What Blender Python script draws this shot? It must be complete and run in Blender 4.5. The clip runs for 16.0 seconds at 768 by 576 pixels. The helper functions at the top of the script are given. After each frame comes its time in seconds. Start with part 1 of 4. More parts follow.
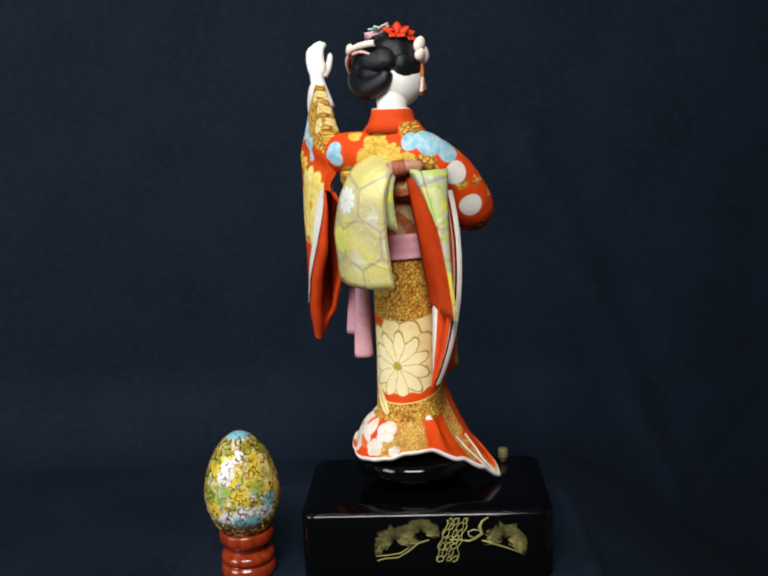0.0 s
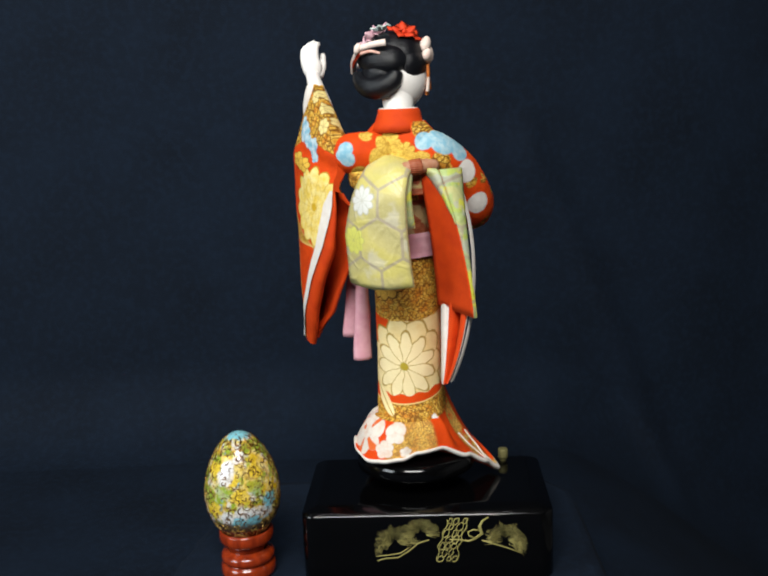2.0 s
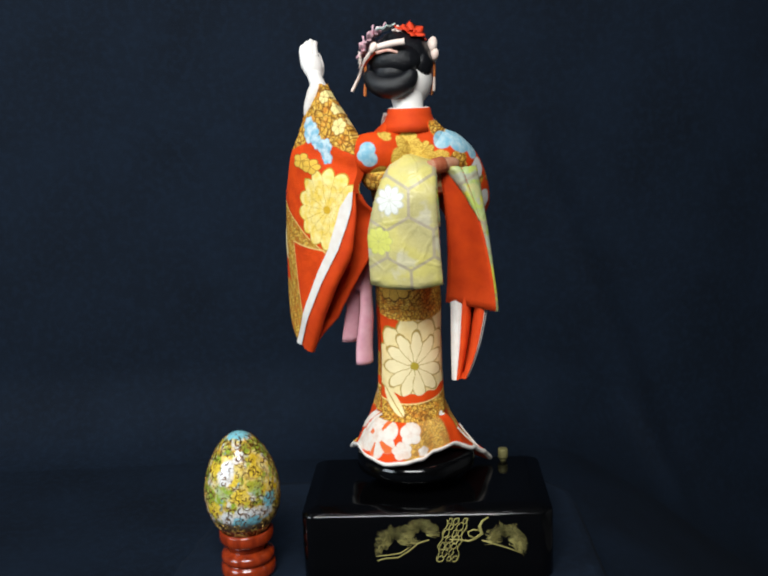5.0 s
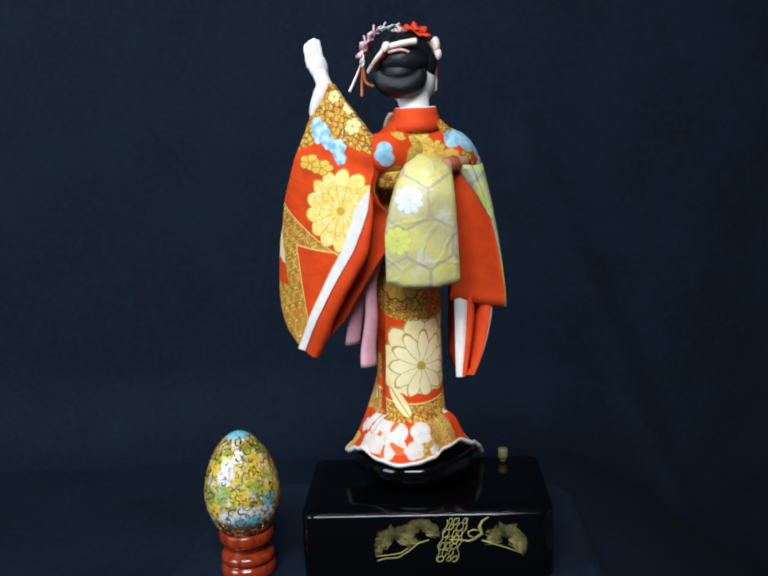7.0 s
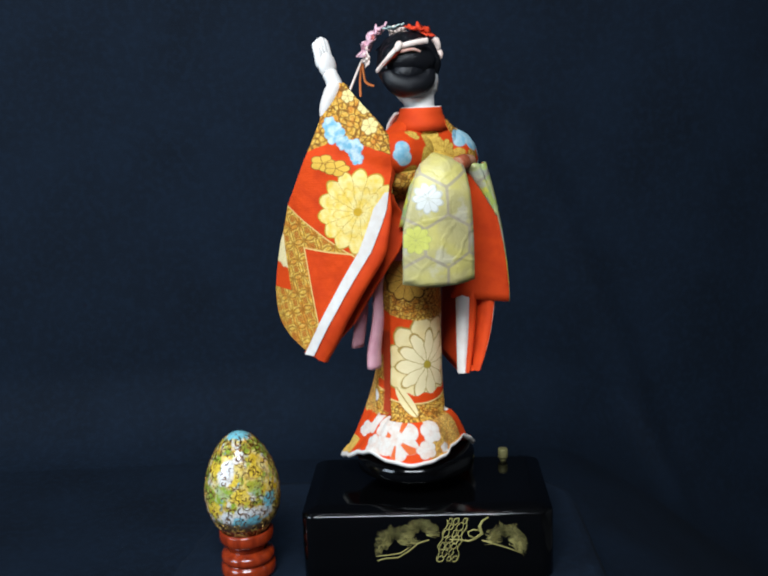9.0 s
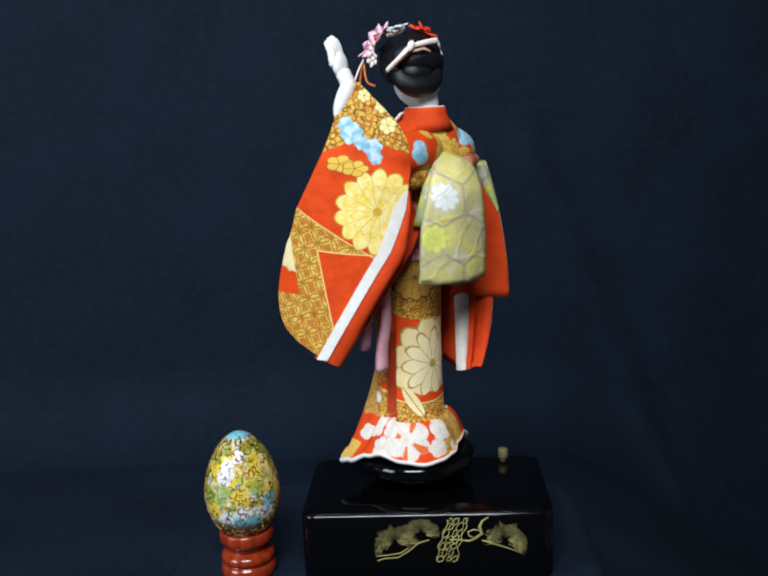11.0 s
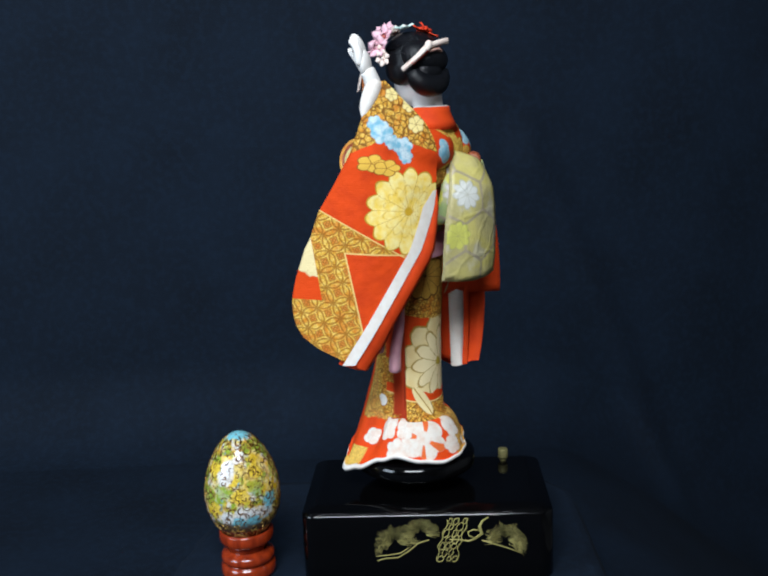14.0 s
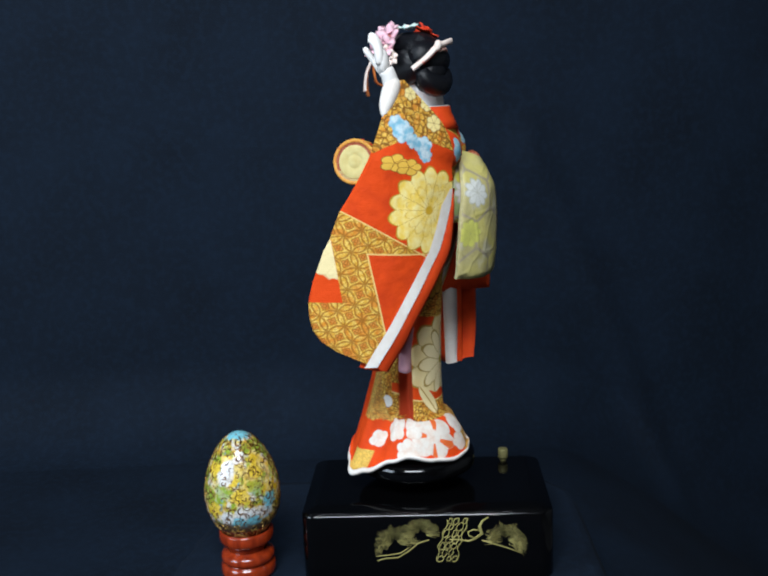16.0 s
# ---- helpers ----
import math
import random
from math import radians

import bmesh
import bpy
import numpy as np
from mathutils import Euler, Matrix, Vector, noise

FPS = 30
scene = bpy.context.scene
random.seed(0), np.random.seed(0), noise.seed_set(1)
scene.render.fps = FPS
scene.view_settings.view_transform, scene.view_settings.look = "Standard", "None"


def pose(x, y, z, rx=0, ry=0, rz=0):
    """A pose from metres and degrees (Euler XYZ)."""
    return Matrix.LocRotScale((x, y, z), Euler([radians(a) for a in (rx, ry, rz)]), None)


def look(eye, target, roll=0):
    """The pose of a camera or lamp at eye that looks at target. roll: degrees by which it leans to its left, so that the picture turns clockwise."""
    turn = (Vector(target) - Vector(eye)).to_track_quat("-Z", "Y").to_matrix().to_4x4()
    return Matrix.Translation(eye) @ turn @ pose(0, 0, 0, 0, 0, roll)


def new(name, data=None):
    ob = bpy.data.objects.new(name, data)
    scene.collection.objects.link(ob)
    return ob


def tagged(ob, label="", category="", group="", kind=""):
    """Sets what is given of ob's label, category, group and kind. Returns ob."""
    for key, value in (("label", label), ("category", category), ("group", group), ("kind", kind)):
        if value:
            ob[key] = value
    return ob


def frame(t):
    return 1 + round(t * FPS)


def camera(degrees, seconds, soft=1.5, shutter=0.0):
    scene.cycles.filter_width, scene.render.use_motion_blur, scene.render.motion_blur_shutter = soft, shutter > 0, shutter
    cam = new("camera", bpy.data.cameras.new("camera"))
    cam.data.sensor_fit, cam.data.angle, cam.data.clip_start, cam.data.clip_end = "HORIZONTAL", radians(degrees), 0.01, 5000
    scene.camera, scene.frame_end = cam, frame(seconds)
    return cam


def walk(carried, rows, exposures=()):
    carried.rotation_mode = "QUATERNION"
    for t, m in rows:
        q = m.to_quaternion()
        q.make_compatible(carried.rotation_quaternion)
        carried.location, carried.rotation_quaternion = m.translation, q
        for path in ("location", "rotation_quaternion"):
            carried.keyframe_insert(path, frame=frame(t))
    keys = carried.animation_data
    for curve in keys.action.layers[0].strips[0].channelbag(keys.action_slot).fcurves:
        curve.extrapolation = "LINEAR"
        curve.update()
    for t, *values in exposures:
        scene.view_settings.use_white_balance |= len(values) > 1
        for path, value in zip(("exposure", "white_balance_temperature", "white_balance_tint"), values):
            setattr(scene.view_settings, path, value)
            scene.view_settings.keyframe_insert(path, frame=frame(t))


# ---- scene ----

MM = 0.001
SPIN0 = -40.0            # the doll's turn at the start, degrees
cam = camera(44.19, 16.0, soft=2.2)
STAND = pose(0.0, -0.58696, 0.29990, 78.028, 2.330, 0.881)
walk(cam, [(0, STAND), (16, STAND)],
     exposures=[(0, 0.0, 6500, 6), (4.2, 0.0, 6500, 6), (6.3, 0.0, 5700, 4), (16, 0.0, 5700, 4)])

# ---- light ----
world = bpy.data.worlds.new("room_air")
scene.world = world
world.use_nodes = True
world.node_tree.nodes["Background"].inputs[0].default_value = (0.6, 0.75, 1.0, 1)
world.node_tree.nodes["Background"].inputs[1].default_value = 0.05


def area_lamp(name, eye, target, sx, sy, watts, colour):
    d = bpy.data.lights.new(name, "AREA")
    d.shape, d.size, d.size_y, d.energy, d.color = "RECTANGLE", sx, sy, watts, colour
    ob = new(name, d)
    ob.matrix_world = look(eye, target)
    return ob


area_lamp("ceiling_lamp", (-0.14, -1.15, 1.22), (0, 0, 0.18), 0.8, 0.45, 32, (1.0, 0.97, 0.95))
# cool fill from the left, added; no window stands behind it
area_lamp("left_fill", (-1.35, -0.9, 0.75), (0, 0, 0.18), 0.6, 0.8, 15, (0.86, 0.93, 1.0))

# ---- node arithmetic ----


class Ex:
    """A number or socket in a node tree, with arithmetic."""
    def __init__(self, nt, s):
        self.nt, self.s = nt, s

    def op(self, kind, *others, clamp=False):
        n = self.nt.nodes.new("ShaderNodeMath")
        n.operation, n.use_clamp = kind, clamp
        for k, o in enumerate((self, *others)):
            if isinstance(o, Ex):
                self.nt.links.new(o.s, n.inputs[k])
            else:
                n.inputs[k].default_value = o
        return Ex(self.nt, n.outputs[0])

    def __add__(self, o): return self.op("ADD", o)
    def __sub__(self, o): return self.op("SUBTRACT", o)
    def __mul__(self, o): return self.op("MULTIPLY", o)
    def __truediv__(self, o): return self.op("DIVIDE", o)
    def __radd__(self, o): return self.op("ADD", o)
    def __rmul__(self, o): return self.op("MULTIPLY", o)
    def __rsub__(self, o): return (self * -1.0) + o
    def sq(self): return self * self
    def root(self): return self.op("SQRT")
    def sin(self): return self.op("SINE")
    def cos(self): return self.op("COSINE")
    def ab(self): return self.op("ABSOLUTE")
    def low(self, o): return self.op("MINIMUM", o)
    def high(self, o): return self.op("MAXIMUM", o)

    def below(self, edge, soft=0.25):
        """1 where self < edge, with an edge of that softness."""
        return ((edge - self) / soft + 0.5).op("ADD", 0.0, clamp=True)

    def above(self, edge, soft=0.25):
        return ((self - edge) / soft + 0.5).op("ADD", 0.0, clamp=True)


class Mat:
    """A material with a Principled shader and helpers for patterns in millimetres."""
    def __init__(self, name, rough=0.6, metal=0.0, spec=0.5, coat=0.0):
        self.m = bpy.data.materials.new(name)
        self.m.use_nodes = True
        self.nt = self.m.node_tree
        self.b = self.nt.nodes["Principled BSDF"]
        self.b.inputs["Roughness"].default_value = rough
        self.b.inputs["Metallic"].default_value = metal
        self.b.inputs["Specular IOR Level"].default_value = spec
        self.b.inputs["Coat Weight"].default_value = coat
        self.tc = self.nt.nodes.new("ShaderNodeTexCoord")
        sc = self.nt.nodes.new("ShaderNodeVectorMath")
        sc.operation = "SCALE"
        sc.inputs["Scale"].default_value = 1000.0
        self.nt.links.new(self.tc.outputs["Object"], sc.inputs[0])
        self.p = sc.outputs[0]
        sp = self.nt.nodes.new("ShaderNodeSeparateXYZ")
        self.nt.links.new(self.p, sp.inputs[0])
        self.x, self.y, self.z = (Ex(self.nt, sp.outputs[k]) for k in range(3))

    def vec(self, x, y, z=0.0):
        n = self.nt.nodes.new("ShaderNodeCombineXYZ")
        for k, o in enumerate((x, y, z)):
            if isinstance(o, Ex):
                self.nt.links.new(o.s, n.inputs[k])
            else:
                n.inputs[k].default_value = o
        return n.outputs[0]

    def noise(self, scale, detail=2.0, at=None, rough=0.5):
        n = self.nt.nodes.new("ShaderNodeTexNoise")
        n.inputs["Scale"].default_value, n.inputs["Detail"].default_value, n.inputs["Roughness"].default_value = scale, detail, rough
        self.nt.links.new(at or self.p, n.inputs["Vector"])
        return Ex(self.nt, n.outputs["Fac"])

    def voronoi(self, scale, feature="F1", at=None, rnd=1.0, out="Distance"):
        n = self.nt.nodes.new("ShaderNodeTexVoronoi")
        n.feature = feature
        n.inputs["Scale"].default_value, n.inputs["Randomness"].default_value = scale, rnd
        self.nt.links.new(at or self.p, n.inputs["Vector"])
        return Ex(self.nt, n.outputs[out]) if out == "Distance" else n.outputs[out]

    def colour(self, c):
        n = self.nt.nodes.new("ShaderNodeRGB")
        n.outputs[0].default_value = (*c, 1)
        return n.outputs[0]

    def mix(self, a, b, f):
        n = self.nt.nodes.new("ShaderNodeMix")
        n.data_type = "RGBA"
        for s, o in ((6, a), (7, b)):
            if isinstance(o, tuple):
                n.inputs[s].default_value = (*o, 1)
            else:
                self.nt.links.new(o, n.inputs[s])
        if isinstance(f, Ex):
            self.nt.links.new(f.s, n.inputs[0])
        else:
            n.inputs[0].default_value = f
        return n.outputs[2]

    def base(self, c):
        if isinstance(c, tuple):
            self.b.inputs["Base Color"].default_value = (*c, 1)
        else:
            self.nt.links.new(c, self.b.inputs["Base Color"])
        return self

    def rough(self, e):
        self.nt.links.new(e.s, self.b.inputs["Roughness"])

    def metal(self, e):
        self.nt.links.new(e.s, self.b.inputs["Metallic"])

    def bump(self, e, strength=0.3, dist=0.0003):
        n = self.nt.nodes.new("ShaderNodeBump")
        n.inputs["Strength"].default_value, n.inputs["Distance"].default_value = strength, dist
        self.nt.links.new(e.s, n.inputs["Height"])
        self.nt.links.new(n.outputs[0], self.b.inputs["Normal"])

    def flower(self, u, v, r, petals, turn=0.0, core=0.14, line=0.5, wave=0.10):
        """Masks of a flat printed blossom at the origin of u, v: its area, its drawn lines, its core."""
        d = (u.sq() + v.sq()).root()
        th = v.op("ARCTAN2", u) + turn
        k = (th * (petals / 2)).sin().ab()
        edge = k * (wave * r) + r * (1 - wave)
        area = d.below(edge, 0.5)
        spoke = (k * d).below(line * 1.15, 0.45)
        ring = (d - edge).ab().below(line * 0.8, 0.4)
        heart = d.below(core * r, 0.6)
        return area, spoke.high(ring) * d.below(edge + line, 0.4), heart


# ---- colours ----
RED = (0.66, 0.060, 0.004)
BROWN = (0.20, 0.075, 0.012)
CREAM = (0.80, 0.66, 0.34)
YELLOW = (0.80, 0.56, 0.10)
WHITE = (0.76, 0.72, 0.67)
BLUE = (0.20, 0.42, 0.54)


def weave(M, extra=None, strength=0.6):
    """The fine relief of woven silk."""
    w = (M.z * 6.3).sin() * 0.12 + M.noise(1.2, 3) * 0.9 + M.noise(0.11, 3) * 5.5 + M.noise(0.32, 2) * 1.2
    M.bump(w if extra is None else w * 0.5 + extra, strength, 0.00025)


def red_ground(M):
    return M.mix(RED, (0.54, 0.045, 0.004), M.noise(0.09, 3).above(0.55, 0.3))


def brocade(M, u, v, cell=0.34, lattice=False):
    """Gold brocade in brown outline: curling petals, or a lattice of linked rings. Returns the colour."""
    at = M.vec(u, v)
    wob = M.noise(0.30, 2, at)
    c = M.mix((0.66, 0.36, 0.035), (0.80, 0.55, 0.12), M.noise(0.5, 2, at).above(0.5, 0.25))
    c = M.mix(c, (0.60, 0.16, 0.01), M.noise(0.16, 2, at).above(0.55, 0.14) * 0.7)
    c = M.mix(c, (0.30, 0.14, 0.02), M.noise(1.1, 3, at).above(0.56, 0.15) * 0.5)
    if lattice:
        a = ((u * 0.94 + v * 0.34 + wob * 1.5) / 9.6).op("WRAP", 0.5, -0.5).ab()
        b = ((v * 0.94 - u * 0.34 + wob * 1.5) / 9.6).op("WRAP", 0.5, -0.5).ab()
        line = None
        for p, q in ((a, b), (1.0 - a, b), (a, 1.0 - b)):
            k = ((p.sq() + q.sq()).root() - 0.66).ab().below(0.045, 0.05)
            line = k if line is None else line.high(k)
        heart = a.high(b)
        c = M.mix(c, (0.54, 0.14, 0.02), heart.below(0.17, 0.05) * 0.7)
        line = line.high((heart - 0.19).ab().below(0.03, 0.04)).high((a + b - 0.12).ab().below(0.035, 0.03))
        return M.mix(c, (0.26, 0.10, 0.01), line * 0.8)
    at = M.vec(u + wob * 2.6, v + M.noise(0.33, 2, M.vec(v, u)) * 2.6)
    e = M.voronoi(cell, "DISTANCE_TO_EDGE", at, 0.9)
    d = M.voronoi(cell, "F1", at, 0.9)
    c = M.mix(c, (0.42, 0.16, 0.01), ((d * 19.0).sin()).above(0.45, 0.5) * 0.6)
    return M.mix(c, (0.16, 0.06, 0.008), e.below(0.085, 0.06) * 0.88)


def plain_mat(name, c, c2=None, rough=0.7, scale=0.3, spec=0.2, bump=0.15, metal=0.0, coat=0.0):
    M = Mat(name, rough, metal, spec, coat)
    c2 = c2 or tuple(0.8 * k for k in c)
    M.base(M.mix(c, c2, M.noise(scale, 4).above(0.5, 0.5)))
    M.bump(M.noise(scale * 6, 3), bump, 0.0003)
    return M.m

# ---- fabrics of the doll, in its own frame (z = 0 at its foot, FOOT above the table) ----
FOOT = 69.0


def ball(M, x, y, z, r, soft=0.6, flat=1.0):
    """Mask of a round patch on the surface."""
    d = ((M.x - x).sq() + (M.y - y).sq() + ((M.z - (z - FOOT)) * flat).sq()).root()
    return d.below(r, soft)


def sleeve_fabric():
    M = Mat("sleeve_silk", 0.72, spec=0.15)
    u, v = M.x * 0.811 - M.y * 0.585, M.z + FOOT
    wob = M.noise(0.12, 2)
    gold = brocade(M, u, v, lattice=True)
    gold2 = brocade(M, u, v, 0.30)
    # gold over the arm and in an angled band below
    top = (v - wob * 2 + (u + 15).ab() * 0.36).above(272.0)
    l1 = (v + (u + 55) * 0.62).below(233.3)
    leg = (u - (209.5 - v) * 0.17).above(-43.0)
    patch = leg * (v + u * 0.08).below(205.6)
    band = l1 * (1.0 - patch)
    c = red_ground(M)
    c = M.mix(M.mix(c, gold, band), gold2, top)
    for x0, z0, r in ((-2, 290, 4.5), (1, 279, 5.0), (-12, 296, 4.0)):
        a, ln, h = M.flower(u - x0, v - z0, r, 6, 0.2, 0.3, 0.35, 0.2)
        c = M.mix(M.mix(c, (0.78, 0.64, 0.26), a), BROWN, ln * 0.7)
    edge = (v + (u + 55) * 0.62 - 233.3).ab().below(0.45, 0.3)
    edge = edge.high((v + u * 0.08 - 205.6).ab().below(0.45, 0.3) * leg)
    edge = edge.high((u - (209.5 - v) * 0.17 + 43.0).ab().below(0.45, 0.3) * v.below(209.5))
    c = M.mix(c, (0.75, 0.5, 0.16), edge)
    # pale blossom and red wedge by the outer edge
    wedge = (u + (v - 181.5) * 0.12).below(-56.8) * v.below(224.0) * v.above(181.5)
    c = M.mix(c, RED, wedge)
    pale = wedge * (v + (u + 60) * 0.5 + wob * 8).above(199.0, 0.6)
    c = M.mix(c, CREAM, pale)
    a, ln, h = M.flower(u + 50.0, v - 216.0, 26.0, 14, 0.0, 0.1, 0.4, 0.1)
    c = M.mix(c, (0.5, 0.34, 0.12), ln * pale * 0.6)
    # large chrysanthemum in two rings
    fu, fv = u + 6.0, v - 231.0
    a, ln, h = M.flower(fu + wob * 3 - 1.5, fv, 24.5, 14, 0.1, 0.2, 0.62, 0.16)
    c = M.mix(c, M.mix((0.80, 0.56, 0.09), (0.84, 0.70, 0.28), M.noise(0.22, 3).above(0.5, 0.3)), a)
    c = M.mix(c, (0.44, 0.24, 0.02), ln * 0.9)
    a2, ln2, h2 = M.flower(fu, fv, 15.0, 15, 0.31, 0.16, 0.40, 0.22)
    c = M.mix(c, (0.52, 0.28, 0.02), ln2 * a * 0.55)
    c = M.mix(c, (0.56, 0.34, 0.02), h2)
    # small leaves above it
    for x0, z0, r, n in ((-26, 259, 6.5, 5), (-17.5, 256, 6.0, 5)):
        a, ln, h = M.flower((u - x0) * 0.75, (v - z0) * 1.3, r, n, 0.7, 0.2, 0.4, 0.25)
        c = M.mix(M.mix(c, (0.70, 0.43, 0.06), a), BROWN, ln * 0.8)
    # blue blossom on the arm
    for x0, z0, r in ((-22.5, 280.5, 4.6), (-19.0, 275.5, 6.4), (-13.5, 270.0, 4.2), (-7.5, 267.0, 5.6), (-6.0, 261.5, 4.0)):
        a, ln, h = M.flower(u - x0, v - z0, r, 6, 0.4, 0.3, 0.3, 0.2)
        c = M.mix(M.mix(c, M.mix(BLUE, (0.56, 0.66, 0.70), M.noise(0.22, 3).above(0.48, 0.2)), a), (0.20, 0.36, 0.48), ln * 0.45)
    M.base(c)
    weave(M)
    return M.m


def skirt_fabric():
    M = Mat("skirt_silk", 0.72, spec=0.15)
    phi, v = M.y.op("ARCTAN2", M.x), M.z + FOOT
    u = (phi + 1.23) * 21.0
    wob = M.noise(0.15, 2)
    gold = brocade(M, u, v, 0.42)
    c = red_ground(M)
    # upper brocade with a brown blossom
    up = (v - u.sq() * 0.006 + wob * 2).above(159.5)
    up = up * (u * 0.8 + v).above(137.0)
    c = M.mix(c, gold, up)
    a, ln, h = M.flower(u + 12.0, v - 186.0, 15.0, 12, 0.2, 0.2, 0.75, 0.14)
    c = M.mix(c, (0.55, 0.32, 0.05), a * 0.75)
    c = M.mix(c, (0.10, 0.042, 0.008), ln * 0.95)
    # the gold under the fold, at the left
    side = ((phi + 3.1416).ab().low((phi - 3.1416).ab())).below(0.62, 0.03) * v.below(134.0)
    c = M.mix(c, gold, side * 1.0)
    # pale chrysanthemum
    low = (v - u.sq() * 0.006 + wob * 2).below(159.5)
    wu, wv = u + M.noise(0.14, 2) * 3.0 - 1.5, v - 129.5 + M.noise(0.14, 2, M.vec(v, u)) * 3.0 - 1.5
    a, ln, h = M.flower(wu, wv * 0.92, 29.5, 11, 0.25, 0.12, 0.95, 0.16)
    pale = M.mix(CREAM, (0.72, 0.54, 0.23), M.noise(0.12, 3).above(0.55, 0.4))
    c = M.mix(c, pale, a * low)
    c = M.mix(c, pale, low * u.above(-9.0, 1.0) * (v + u * 0.05).above(113.0, 0.6) * u.below(30.0, 1.0))
    a2, ln2, h2 = M.flower(wu, wv * 0.95, 21.5, 11, 0.53, 0.13, 0.95, 0.34)
    c = M.mix(c, (0.33, 0.20, 0.025), ln * low * (1.0 - a2) * 0.85)
    c = M.mix(c, (0.82, 0.70, 0.42), a2 * low * 0.7)
    c = M.mix(c, (0.33, 0.20, 0.025), ln2 * low * 0.85)
    c = M.mix(c, (0.40, 0.30, 0.03), h2)
    # red wave and gold border beneath
    lift = u.sq() * 0.006 + u * 0.05
    c = M.mix(c, RED, (v - lift + (u * 0.55).sin() * 0.9).below(110.5))
    c = M.mix(c, (0.78, 0.55, 0.2), (v - lift - 104.6).ab().below(0.5))
    c = M.mix(c, gold, (v - lift).below(104.2))
    # red lining in the fold, its colour darkened to paint in the shade
    c = M.mix(c, (0.30, 0.03, 0.006), phi.below(-2.47, 0.03) * phi.above(-2.95, 0.06) * v.below(150.0, 3.0) * (M.noise(0.2, 2) * 12 + v).above(100.0, 1.0))
    # slanting pale leaf
    s1, s2 = (u + 15.0) * 0.83 + (v - 106.0) * 0.55, (u + 15.0) * 0.55 - (v - 106.0) * 0.83
    leaf = ((s1 / 3.8).sq() + (s2 / 11.5).sq()).below(1.0, 0.15)
    c = M.mix(c, CREAM, leaf)
    c = M.mix(c, (0.4, 0.22, 0.03), leaf * s1.ab().below(0.35))
    for x, y, z, r in ((-24, 3, 106, 4.5), (-23, 10, 101, 3.5), (-16.5, 12, 96, 4), (21.5, -8, 94.5, 2.2)):
        c = M.mix(c, WHITE, ball(M, x, y, z, r))
    M.base(c)
    weave(M)
    return M.m


def hem_fabric():
    M = Mat("hem_silk", 0.72, spec=0.15)
    phi, v = M.y.op("ARCTAN2", M.x), M.z + FOOT
    u = phi * 33.0
    c = red_ground(M)
    gold = M.mix(brocade(M, u, v, 0.55), (0.74, 0.46, 0.14), 0.25)
    c = M.mix(c, gold, (phi + 1.05).ab().below(0.48, 0.08) * M.noise(0.12, 2).above(0.25, 0.1))
    c = M.mix(c, M.mix(gold, YELLOW, 0.4), (phi - 2.75).ab().below(0.20, 0.03) * v.below(76))
    c = M.mix(c, gold, phi.ab().above(2.45, 0.06) * (v + M.noise(0.2, 2) * 6).above(97.0, 0.8))
    c = M.mix(c, gold, (phi - 0.42).ab().below(0.20, 0.05) * M.noise(0.2, 2).above(0.42, 0.1))
    # white blossoms with red streaks
    for p0, z0, r, n in ((-2.62, 79.0, 8.0, 6), (-2.12, 86.0, 15.0, 7), (-1.42, 89.0, 7.5, 5), (-2.92, 90.0, 7.5, 5), (-1.58, 79.5, 6.0, 5), (-2.50, 91.0, 7.0, 5), (-1.20, 78.5, 3.5, 5), (2.95, 83.0, 6.0, 4)):
        a, ln, h = M.flower((phi - p0) * 33.0, (v - z0) * 1.15, r, n, 0.4 + p0, 0.2, 0.35, 0.22)
        c = M.mix(c, M.mix((0.70, 0.64, 0.57), (0.66, 0.50, 0.40), M.noise(0.25, 3).above(0.58, 0.3)), a)
        k = (((phi - p0) * 33.0).op("ARCTAN2", (v - z0) * 1.15) * (n * 0.5)).sin()
        dd = (((phi - p0) * 33.0).sq() + ((v - z0) * 1.15).sq()).root()
        if n == 7:
            c = M.mix(c, (0.66, 0.13, 0.03), a * k.above(0.70, 0.1) * dd.above(4.5, 1.0))
        c = M.mix(c, (0.46, 0.25, 0.18), ln * 0.2)
    M.base(c)
    weave(M)
    return M.m


